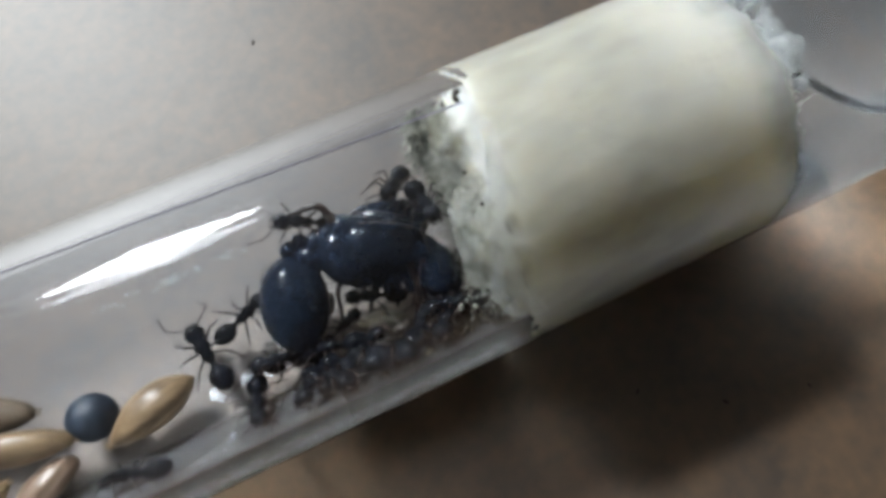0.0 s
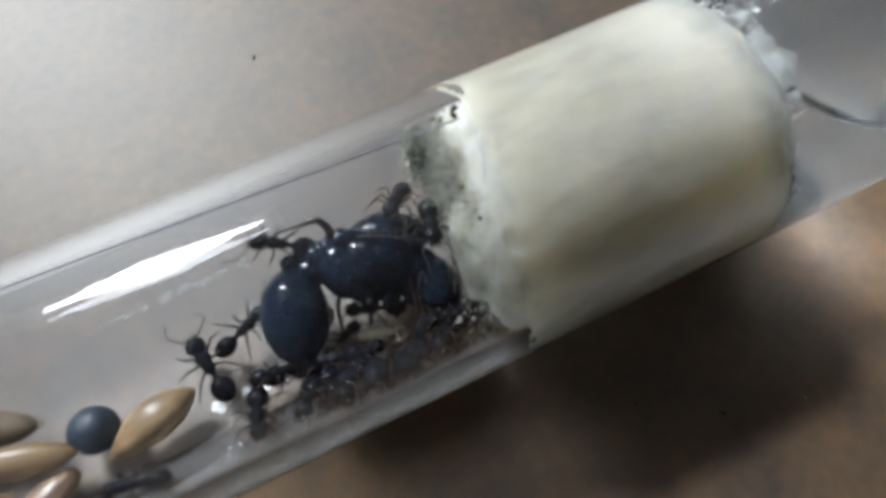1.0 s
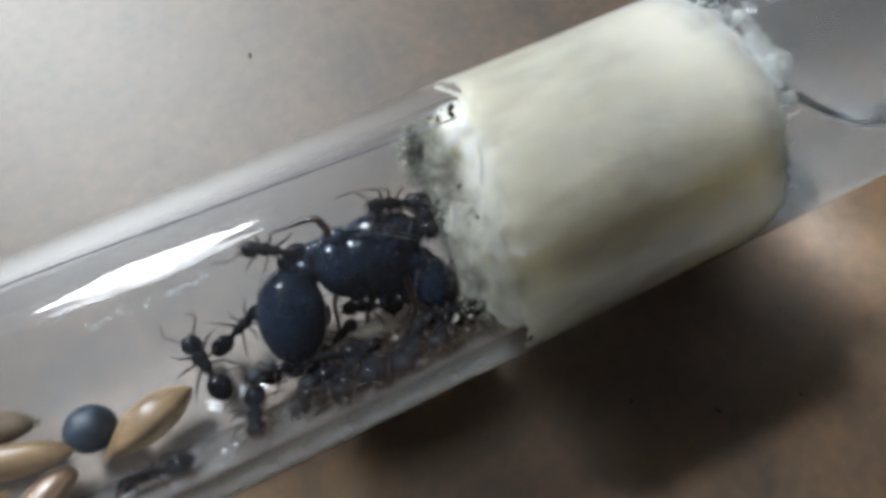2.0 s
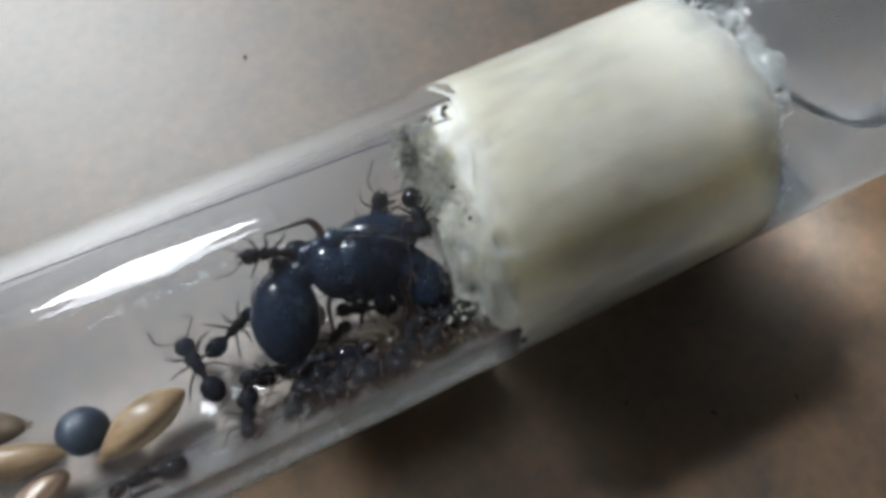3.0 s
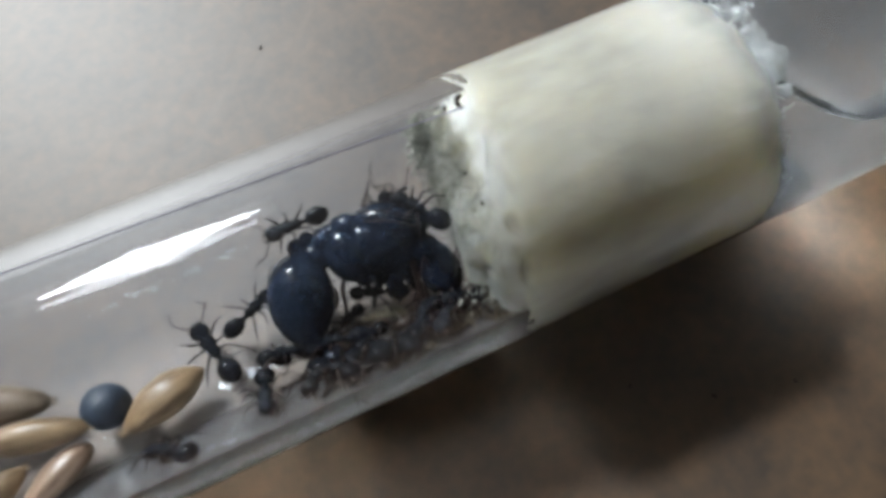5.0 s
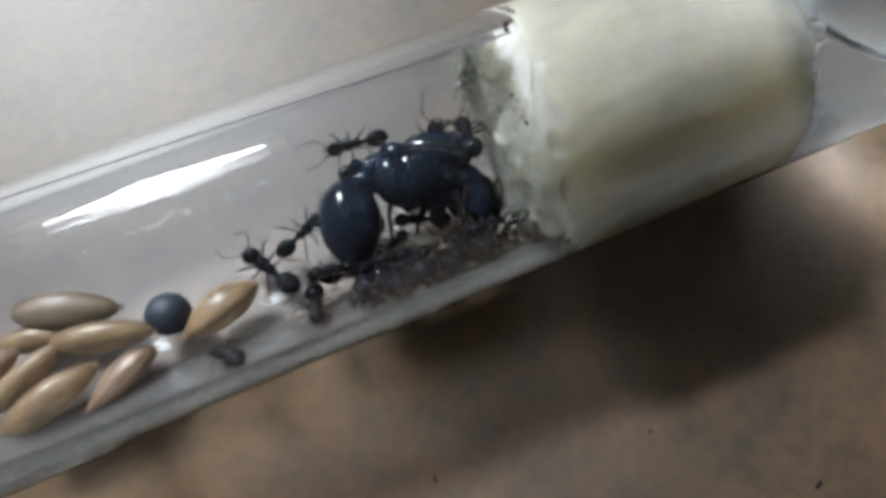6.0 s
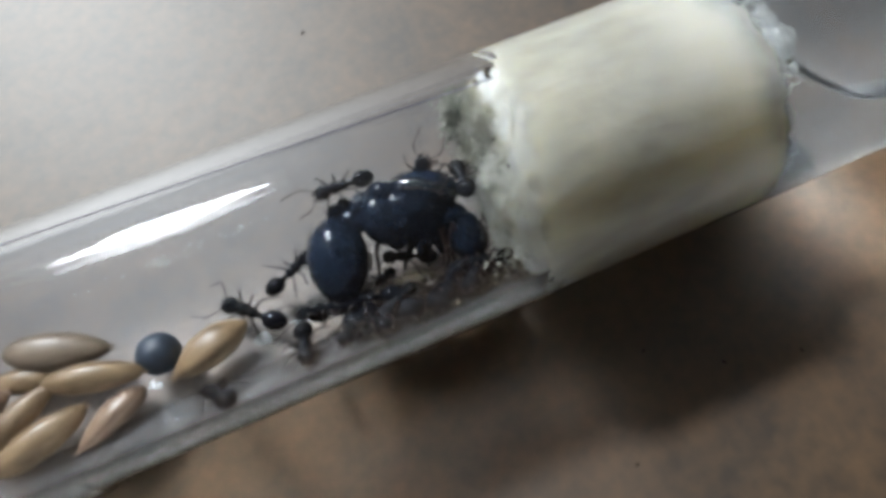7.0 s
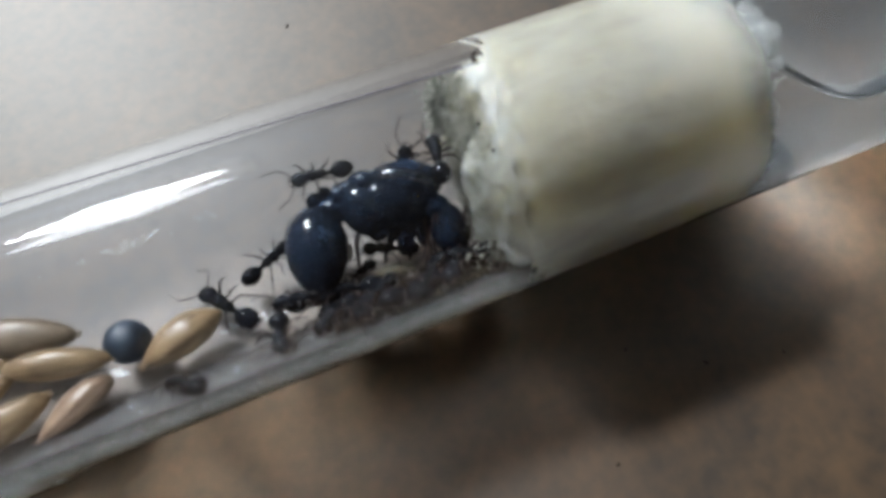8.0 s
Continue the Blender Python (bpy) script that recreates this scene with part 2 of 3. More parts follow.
def curve_pts(points, n=6):
    """Points along a smooth line through the given ones."""
    pts = [Vector(p) for p in points]
    out = []
    for i in range(len(pts) - 1):
        p0, p1, p2, p3 = pts[max(i - 1, 0)], pts[i], pts[i + 1], pts[min(i + 2, len(pts) - 1)]
        for k in range(n):
            t = k / n
            out.append(0.5 * (2 * p1 + (p2 - p0) * t + (2 * p0 - 5 * p1 + 4 * p2 - p3) * t * t + (3 * p1 - p0 - 3 * p2 + p3) * t ** 3))
    return out + [pts[-1]]


def box(bm, x0, x1, y0, y1, z0, z1):
    bmesh.ops.create_cube(bm, size=1, matrix=Matrix.LocRotScale(((x0 + x1) / 2, (y0 + y1) / 2, (z0 + z1) / 2), None, (x1 - x0, y1 - y0, z1 - z0)))
    return bm


# ---- the room (metres given in millimetres) ----
def room():
    def wall(name, dims, mat=PAINT, label="plain warm brown wall"):
        bm = bmesh.new()
        box(bm, *dims)
        return thing(name, bm, mat, label, "wall", kind="structure", smooth=False)
    wx0, wx1 = (WIN_X - WIN_W / 2) * 1000, (WIN_X + WIN_W / 2) * 1000
    wz0, wz1 = (WIN_Z - WIN_H / 2) * 1000, (WIN_Z + WIN_H / 2) * 1000
    y0, y1 = WALL_Y * 1000, WALL_Y * 1000 + 120
    bm = bmesh.new()
    box(bm, -1700, wx0, y0, y1, -750, 1850)
    box(bm, wx1, 1700, y0, y1, -750, 1850)
    box(bm, wx0, wx1, y0, y1, -750, wz0)
    box(bm, wx0, wx1, y0, y1, wz1, 1850)
    thing("wall_north", bm, PAINT, "plain warm brown wall with a small window", "wall", kind="structure", smooth=False)
    wall("wall_south", (-1700, 1700, -1920, -1800, -750, 1850))
    wall("wall_east", (1700, 1820, -1920, y1, -750, 1850))
    wall("wall_west", (-1820, -1700, -1920, y1, -750, 1850))
    wall("ceiling", (-1820, 1820, -1920, y1, 1850, 1950), CEIL, "plain wood-brown ceiling")
    wall("floor", (-1820, 1820, -1920, y1, -850, -750), FLOORING, "plain brown wooden floor")
    window = tagged(new("window_1"), "small high window with a white painted frame", "window", kind="structure")
    for x0, x1, z0, z1 in ((wx0, wx0 + 30, wz0, wz1), (wx1 - 30, wx1, wz0, wz1), (wx0 + 30, wx1 - 30, wz0, wz0 + 30), (wx0 + 30, wx1 - 30, wz1 - 30, wz1)):
        part("window_frame", box(bmesh.new(), x0, x1, y0 + 20, y0 + 70, z0, z1), FRAME, window, smooth=False)


def table():
    top = tagged(new("table"), "brown varnished wooden table the tube lies on", "table")
    bm = box(bmesh.new(), -600, 600, -350, 450, -28, 0)
    bmesh.ops.bevel(bm, geom=bm.edges[:], offset=3, segments=2, affect="EDGES")
    part("tabletop", bm, TABLE, top, smooth=False)
    for x in (-550, 550):
        for y in (-300, 400):
            part("leg", box(bmesh.new(), x - 25, x + 25, y - 25, y + 25, -750, -28), TABLE, top, smooth=False)


# ---- the tube; its axis runs along x, 8 mm over the table ----
AXIS, R_OUT, R_IN = 8.0, 8.0, 6.75


def lathe(bm, profile, seg=96, closed=False):
    rings = []
    for x, r in profile:
        rings.append([bm.verts.new((x, r * math.sin(a), AXIS - r * math.cos(a))) for a in (2 * math.pi * k / seg for k in range(seg))])
    for a, b in zip(rings, rings[1:] + (rings[:1] if closed else [])):
        for k in range(seg):
            bm.faces.new((a[k], a[(k + 1) % seg], b[(k + 1) % seg], b[k]))
    return rings


def tube():
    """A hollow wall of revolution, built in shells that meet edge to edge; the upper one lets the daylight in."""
    root = tagged(new("test_tube"), "clear plastic test tube lying on the table", "test tube")
    outer = [(-64, 7.0), (-63.9, 8.0), (-63, 8.25), (-40, 8.25), (-26, 8.25), (-23, 8.22), (-21, 8.14), (-19.5, 8.05), (-18, 8.0)]
    outer += [(x, R_OUT) for x in range(-16, 78, 4)]
    outer += [(76 + 8 * math.sin(a), 8 * math.cos(a)) for a in (0.2, 0.5, 0.8, 1.1, 1.35, 1.57)]
    inner = [(76 + R_IN * math.sin(a), R_IN * math.cos(a)) for a in (1.57, 1.35, 1.1, 0.8, 0.5, 0.2)]
    inner += [(x, R_IN) for x in range(76, -66, -4)] + [(-64, 6.8)]
    profile = outer + inner
    n = len(profile)
    lean = []
    for i in range(n):
        (xa, ra), (xb, rb) = profile[i - 1], profile[(i + 1) % n]
        d = Vector((xb - xa, rb - ra)).normalized()
        lean.append((-d.y, d.x))
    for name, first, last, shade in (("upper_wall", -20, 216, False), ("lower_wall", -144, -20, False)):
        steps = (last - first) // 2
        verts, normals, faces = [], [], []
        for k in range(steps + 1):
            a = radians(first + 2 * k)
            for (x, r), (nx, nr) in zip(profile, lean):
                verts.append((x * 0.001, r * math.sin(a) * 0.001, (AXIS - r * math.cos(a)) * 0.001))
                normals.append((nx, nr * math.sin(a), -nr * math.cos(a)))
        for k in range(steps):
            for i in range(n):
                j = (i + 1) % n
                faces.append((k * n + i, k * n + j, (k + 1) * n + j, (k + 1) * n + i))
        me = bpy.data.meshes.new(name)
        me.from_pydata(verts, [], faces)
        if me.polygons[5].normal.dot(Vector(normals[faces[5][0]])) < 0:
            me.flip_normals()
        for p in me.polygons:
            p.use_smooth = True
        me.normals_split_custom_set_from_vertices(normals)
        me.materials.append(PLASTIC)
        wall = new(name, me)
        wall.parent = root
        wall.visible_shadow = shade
    # the wall's refraction line, drawn as a strip placed to fit the camera's view
    line = []
    for k in range(24):
        u = k / 23
        a = radians(146.5 + 14.5 * u)
        line.append((-20 + 32.6 * u, (R_OUT + 0.02) * math.sin(a), AXIS - (R_OUT + 0.02) * math.cos(a)))
    part("wall_line", sweep(bmesh.new(), line, [0.05] * len(line), 6), WALL_LINE, root, "long fine violet-grey line drawn for refraction in the tube wall")
    return root


def flank(r, first, last, x0, x1):
    """A sheet that follows the tube's outside between two angles."""
    bm = bmesh.new()
    rows = [[bm.verts.new((x, r * math.sin(radians(d)), AXIS - r * math.cos(radians(d)))) for x in range(x0, x1, 3)] for d in range(first, last, 3)]
    for a, b in zip(rows, rows[1:]):
        for k in range(len(a) - 1):
            bm.faces.new((a[k], a[k + 1], b[k + 1], b[k]))
    return bm


def flank_sheets():
    """Sheets added round the tube: whitish for painted haze, brown to darken its shadow."""
    thing("smear", flank(R_OUT + 0.02, -128, -27, -17, 16), PALE_BAND, "thin whitish sheet added for the pale band along the tube", "smear", kind="stuff")
    thing("smear", flank(R_OUT + 0.02, -128, -27, 24, 46), WATER_GLOW, "thin whitish sheet added for the glow beside the water", "smear", kind="stuff")
    thing("stain", flank(R_OUT + 0.06, -101, -30, -17, 16), TUBE_SHADE, "added sheer brown sheet that deepens the shadow below the tube", "stain", kind="stuff")
    thing("smear", flank(R_OUT + 0.30, -128, -27, -64, -15), PALE_BAND, "thin whitish sheet added along the wide mouth end of the tube", "smear", kind="stuff")
    thing("stain", flank(R_OUT + 0.36, -101, -30, -64, -15), TUBE_SHADE, "added sheer brown sheet that darkens the table below the mouth end", "stain", kind="stuff")
    thing("stain", flank(R_OUT + 0.09, -84, -36, -5, 15), FINGER_SHADE, "added streaky brown sheet that shapes finger shadows on the table", "stain", kind="stuff")
    thing("stain", flank(R_OUT + 0.06, -86, -30, 36, 64), FAR_END_SHADE, "added sheer brown sheet that dims the table past the bright spot", "stain", kind="stuff")
    thing("stain", flank(R_OUT + 0.06, -86, -30, 24, 37), WATER_END_SHADE, "added sheer brown sheet that dims the table below the water end", "stain", kind="stuff")


def water():
    bm = bmesh.new()
    rings = lathe(bm, [(x, R_IN + 0.03) for x in (26.8, 32, 40, 50, 60, 70, 76)], 72)
    bm.faces.new(rings[0])
    bm.faces.new(rings[-1])
    body = thing("water", bm, WATER, "water behind the cotton plug in the tube, paled to look lit", "water", kind="structure")
    body.visible_shadow = False
    return body


def air_pocket():
    """A long air bubble that fills the upper half of the tube past the cotton, round at its end."""
    bm = bmesh.new()
    rows, n, zc = [], 64, 12.3
    for x in [30.62, 30.66, 30.75, 30.9, 31.1, 31.4, 31.8, 32.3, 32.9, 33.6, 34.4, 35.2, 36.0, 37, 38.5, 42, 48, 56, 64, 70]:
        u = min(1.0, (x - 30.6) / 6.0)
        s = math.sqrt(max(0.0, 1 - (1 - u) ** 2))
        ring = []
        for k in range(n):
            q = 2 * math.pi * k / n
            y = s * 6.1 * math.copysign(abs(math.cos(q)) ** 0.85, math.cos(q))
            z = zc - AXIS + s * (2.4 if math.sin(q) > 0 else 2.6) * math.copysign(abs(math.sin(q)) ** 0.85, math.sin(q))
            r, top = math.hypot(y, z), R_IN - 0.12
            pull = top * math.tanh((r / top) ** 4) ** 0.25 / r
            ring.append(bm.verts.new((x, y * pull, AXIS + z * pull)))
        rows.append(ring)
    for a, b in zip(rows, rows[1:]):
        for k in range(n):
            bm.faces.new((a[k], a[(k + 1) % n], b[(k + 1) % n], b[k]))
    bm.faces.new(rows[0])
    bm.faces.new(rows[-1])
    pocket = thing("air_pocket", bm, AIR, "large air bubble under the top wall of the tube", "air bubble")
    pocket.visible_shadow = False


def bubbles():
    rng = random.Random(5)
    spots = [(29.3, 194, 0.8), (29.3, 206.5, 0.36), (29.5, 204.5, 0.2), (29.9, 190, 0.5), (29.5, 186, 0.42)]
    for _ in range(40):
        u = rng.random()
        spots.append((28.6 + 1.0 * u + rng.uniform(-0.7, 0.5), 198 - 36 * u + rng.uniform(-6, 6), rng.choice((0.16, 0.22, 0.28, 0.36, 0.46))))
    for x, deg, r in spots:
        a = radians(deg)
        d = R_IN - 0.1 - r * 0.6
        bm = bmesh.new()
        bmesh.ops.create_uvsphere(bm, u_segments=14, v_segments=9, radius=r, matrix=Matrix.Translation((x, d * math.sin(a), AXIS - d * math.cos(a))))
        thing("air_bubble", bm, FOAM, "small round whitish air bubble against the wet tube wall", "air bubble", group="bubbles behind the cotton").visible_shadow = False


def cotton():
    root = tagged(new("cotton_plug"), "white cotton wool plug, damp and dirty on its nest side", "cotton plug")
    bm = bmesh.new()
    seg, rows = 150, []
    stations = [(-1.7 + 1.7 * (1 - math.cos(q)), max(0.02, math.sin(q) ** 0.8)) for q in np.linspace(0.02, math.pi / 2, 22)]
    stations += [(k, 1.0) for k in np.linspace(0.2, 14.6, 74)]
    stations += [(14.6 + 2.0 * math.sin(q), max(0.02, math.cos(q) ** 0.6)) for q in np.linspace(0.1, math.pi / 2, 14)]
    for s, rr in stations:
        ring = []
        for k in range(seg):
            a = 2 * math.pi * k / seg
            n = noise.noise((s * 0.5, 2.2 * math.cos(a) * rr, 2.2 * math.sin(a) * rr))
            n2 = noise.noise((s * 1.7 + 9, 6 * math.cos(a) * rr, 6 * math.sin(a) * rr))
            n3 = noise.noise((s * 4 + 5, 16 * math.cos(a) * rr, 16 * math.sin(a) * rr))
            # damp wool clings to the wall, its front edge stands off a little
            w = max(0.0, min(1.0, (s + 1.0 + 0.9 * max(0.0, math.cos(a - radians(280))) + 0.6 * n + 1.3 * n2 + 0.7 * n3) / 2.6))
            rad = (R_IN - 0.35 + 0.51 * w * w * (3 - 2 * w) - 0.03 * n - 0.02 * n2) * rr
            y, z = rad * math.sin(a), AXIS - rad * math.cos(a)
            loose = max(0.0, 1 - max(0.0, s) / 3)
            x = 13.0 + s - (0.02 * (6 - y) + 0.9 * max(0.0, math.cos(a - radians(230))) ** 2 * rr) * max(0, 1 - s / 6) + (0.55 * n + 0.45 * n2 + 0.22 * n3) * max(loose, min(0.8, (s - 12.0) * 0.3) if s > 12.0 else 0.0)
            ring.append(bm.verts.new((x, y, z)))
        rows.append(ring)
    for a, b in zip(rows, rows[1:]):
        for k in range(seg):
            bm.faces.new((a[k], a[(k + 1) % seg], b[(k + 1) % seg], b[k]))
    part("cotton_body", bm, COTTON, root)
    # tangled fibres on the front, clean ones at the rim and soiled ones on the face
    rng = random.Random(11)
    for name, mat, label, count, near in (("loose_fibres", FIBRE, "loose pale cotton fibres", 1500, 0.6), ("soiled_fibres", SOILED, "tangled dirty cotton fibres", 1500, 0.0)):
        bm = bmesh.new()
        for _ in range(count):
            a, rr = rng.uniform(0, 2 * math.pi), (R_IN - 0.4) * max(near, math.sqrt(rng.random())) * rng.uniform(0.9, 1.0)
            y, z = rr * math.sin(a), AXIS - rr * math.cos(a)
            u = rr / R_IN
            p = Vector((11.45 + 1.0 * u ** 4 - 0.8 * max(0.0, math.cos(a - radians(230))) ** 2 * u + rng.uniform(-0.2, 0.5), y, z))
            line = [p]
            d = Vector((rng.uniform(-1, 0.3), rng.gauss(0, 0.8), rng.gauss(0, 0.8))).normalized()
            for _ in range(7):
                d = (d + Vector((rng.gauss(0, 0.5), rng.gauss(0, 0.5), rng.gauss(0, 0.5)))).normalized()
                q = line[-1] + d * rng.uniform(0.10, 0.28)
                off = Vector((0, q.y, q.z - AXIS))
                if off.length > R_IN - 0.1:
                    q = Vector((q.x, off.y * (R_IN - 0.1) / off.length, AXIS + off.z * (R_IN - 0.1) / off.length))
                line.append(q)
            sweep(bm, line, [0.016] * len(line), 3)
        tagged(part(name, bm, mat, root, label), kind="stuff")
    # wet wisps that trail from the back of the plug into the water
    bm = bmesh.new()
    for _ in range(2600):
        a, rr = rng.uniform(0, 2 * math.pi), (R_IN - 0.25) * rng.uniform(0.45, 1.0) ** 0.5
        line = [Vector((27.2 + rng.uniform(-0.6, 0.9), rr * math.sin(a), AXIS - rr * math.cos(a)))]
        d = Vector((rng.uniform(0.1, 1), rng.gauss(0, 0.7), rng.gauss(0, 0.7))).normalized()
        for _ in range(7):
            d = (d + Vector((rng.gauss(0.08, 0.35), rng.gauss(0, 0.45), rng.gauss(0, 0.45)))).normalized()
            q = line[-1] + d * rng.uniform(0.12, 0.36)
            off = Vector((0, q.y, q.z - AXIS))
            if off.length > R_IN - 0.1:
                q = Vector((q.x, off.y * (R_IN - 0.1) / off.length, AXIS + off.z * (R_IN - 0.1) / off.length))
            line.append(q)
        sweep(bm, line, [0.04] * len(line), 3)
    tagged(part("wet_fibres", bm, WETFIBRE, root, "wet cotton wisps trailing into the water"), kind="stuff")
    return root


def clump(name, centre, size, count, mat, label, seed, fibres=0):
    """A crumbly heap of small uneven grains."""
    rng = random.Random(seed)
    bm = bmesh.new()
    for _ in range(count):
        p = Vector(centre) + Vector([rng.gauss(0, s * 0.45) for s in size])
        off = Vector((0, p.y, p.z - AXIS))
        if off.length > R_IN - 0.25:
            off *= (R_IN - 0.25) / off.length
            p = Vector((p.x, off.y, AXIS + off.z))
        r = rng.uniform(0.05, 0.19)
        m = Matrix.LocRotScale(p, Euler([rng.uniform(0, 6) for _ in range(3)]), (1, rng.uniform(0.5, 1), rng.uniform(0.4, 0.9)))
        bmesh.ops.create_icosphere(bm, subdivisions=1, radius=r, matrix=m)
    return thing(name, bm, mat, label, "dirt", kind="stuff")


def debris():
    """Nest rubbish stuck along the lower flank of the tube wall among the workers."""
    rng = random.Random(21)
    bm = bmesh.new()
    for k in range(1500):
        x = rng.uniform(-1.5, 13.0)
        phi = -57 + rng.gauss(0, 8) - 3 * math.sin(x * 0.9)
        # the later grains are added only to deepen the shadow on the table
        if k > 900:
            x, phi = rng.uniform(2.5, 13.5), -66 + rng.gauss(0, 6)
        if noise.noise((x * 0.9, phi * 0.06, 3.0)) < 0.17:
            continue
        r = rng.uniform(0.06, 0.24)
        q = R_IN - r * 0.6 - 0.03 - abs(rng.gauss(0, 0.25))
        p = Vector((x, q * math.sin(radians(phi)), AXIS - q * math.cos(radians(phi))))
        m = Matrix.LocRotScale(p, Euler([rng.uniform(0, 6) for _ in range(3)]), (1, rng.uniform(0.5, 1), rng.uniform(0.4, 0.9)))
        bmesh.ops.create_icosphere(bm, subdivisions=1, radius=r, matrix=m)
    return thing("nest_debris", bm, RUBBISH, "dark olive nest rubbish stuck along the tube wall", "dirt", kind="stuff")


# ---- seeds ----
def seed(a, b, width, mat, label, flat=0.8, tip=0.55, skew=0.9, roll=0.0):
    """A husked grass seed from a to b: hull, two ribs, a dark seam, a split beak; skew > 1 makes the end a thin."""
    a, b = Vector(a), Vector(b)
    root = tagged(new("grass_seed"), label, "seed", group="seeds in the tube")
    d = b - a
    frame_m = d.to_track_quat("X", "Z").to_matrix().to_4x4()
    root.matrix_world = Matrix.Translation((a + b) / 2 * 0.001) @ frame_m @ Matrix.Rotation(roll, 4, "X")
    half = d.length / 2
    rng = random.Random(int(abs(a.x * 100)))

    def swell(u):
        return math.sin(math.pi * u ** skew) ** tip
    n, seg, rows = 26, 30, []
    bm = bmesh.new()
    for i in range(n + 1):
        u = min(0.995, max(0.005, i / n))
        r = max(0.05, width / 2 * swell(u))
        ring = []
        for k in range(seg):
            q = 2 * math.pi * k / seg
            # the husk's overlap: one flank stands a little proud of the other
            lap = 1 + 0.08 * math.tanh(8 * math.sin(q - 0.9)) + 0.05 * noise.noise((u * 5 + a.x, 2 * math.cos(q), 2 * math.sin(q)))
            ring.append(bm.verts.new((half * (2 * u - 1), r * lap * math.cos(q), flat * r * lap * math.sin(q) + 0.08 * width * math.sin(math.pi * u))))
        rows.append(ring)
    for ra, rb in zip(rows, rows[1:]):
        for k in range(seg):
            bm.faces.new((ra[k], ra[(k + 1) % seg], rb[(k + 1) % seg], rb[k]))
    bm.faces.new(rows[0])
    bm.faces.new(rows[-1])
    part("hull", bm, mat, root)
    for q0, thick, name, m in ((0.62, 0.045, "rib", mat), (1.45, 0.04, "rib", mat), (2.35, 0.045, "rib", mat), (0.95, 0.03, "seam", SEAM)):
        pts = [(half * (2 * u - 1), width / 2 * swell(u) * 0.985 * math.cos(q0), flat * width / 2 * swell(u) * 0.985 * math.sin(q0) + 0.08 * width * math.sin(math.pi * u)) for u in np.linspace(0.05, 0.95, 18)]
        part(name, sweep(bmesh.new(), pts, [0.02] + [thick] * 16 + [0.02], 6), m, root)
    for s in (-1, 1):
        turn = rng.uniform(0.02, 0.12)
        part("beak", egg(bmesh.new(), (half * 0.90, s * 0.09, 0.0), (half * 1.06, s * (0.10 + turn), 0.05), 0.26, n=8, seg=10), mat, root)
    return root


def seeds():
    long_tan = "long glossy tan grass seed in the heap"
    seed((-19.3, 0.5, 3.4), (-12.9, -1.25, 3.2), 2.1, HUSK, "glossy tan grass seed lying across the heap", 0.85)
    seed((-6.1, -0.65, 2.5), (-11.7, -2.55, 2.7), 2.75, HUSK, "glossy tan grass seed beside a black round seed", 0.75, 0.75)
    seed((-21.5, 3.9, 2.6), (-14.9, 1.45, 2.4), 2.7, HUSK_GREY, "dull grey-brown grass seed on the tube floor", 0.75)
    seed((-24.0, -2.6, 3.5), (-18.4, 0.35, 3.3), 1.9, HUSK, "tan grass seed leaning on the heap", 0.85, 0.6)
    seed((-23.3, -4.2, 3.5), (-17.0, -1.95, 3.1), 2.5, HUSK, long_tan, 0.8)
    seed((-13.6, -2.1, 2.4), (-18.2, -5.1, 3.2), 2.3, HUSK_PINK, "small pinkish grass seed with a split narrow end", 0.75, 0.6, 0.68, roll=0.4)
    seed((-25.5, -0.3, 3.0), (-21.4, 1.0, 3.0), 2.0, HUSK_PINK, "brown grass seed at the edge of the heap", 0.8)
    seed((-23.0, 2.2, 2.2), (-18.0, 1.0, 2.1), 1.8, HUSK, "pale tan grass seed half hidden in the heap", 0.8)
    bm = bmesh.new()
    bmesh.ops.create_icosphere(bm, subdivisions=4, radius=1.48)
    for v in bm.verts:
        v.co *= 1 + 0.02 * noise.noise(v.co * 1.2)
    ball = thing("round_seed", bm, BLACKSEED, "round dull black seed between the tan seeds", "seed", group="seeds in the tube")
    ball.matrix_world = pose(-0.0121, -0.0004, 0.00262)


# ---- ants ----
def on_wall(x, phi, heading, lift=0.0):
    """Pose of an ant that stands on the tube's inner wall: phi degrees up from the bottom line towards +y."""
    p, h = radians(phi), radians(heading)
    up = Vector((0, -math.sin(p), math.cos(p)))
    along = Vector((0, math.cos(p), math.sin(p)))
    fwd = Vector((1, 0, 0)) * math.cos(h) + along * math.sin(h)
    side = up.cross(fwd)
    m = Matrix((fwd, side, up)).transposed().to_4x4()
    r = R_IN - lift
    m.translation = Vector((x, r * math.sin(p), AXIS - r * math.cos(p))) * 0.001
    return m


def free(x, y, z, yaw, pitch=0.0, roll=0.0):
    return pose(x * 0.001, y * 0.001, z * 0.001, roll, pitch, yaw)


def leg_line(root, knee, foot):
    root, knee, foot = Vector(root), Vector(knee), Vector(foot)
    ankle = knee.lerp(foot, 0.62) + Vector((0, 0, 0.06))
    return [root, root.lerp(knee, 0.5), knee, knee.lerp(ankle, 0.5), ankle, ankle.lerp(foot, 0.5), foot]


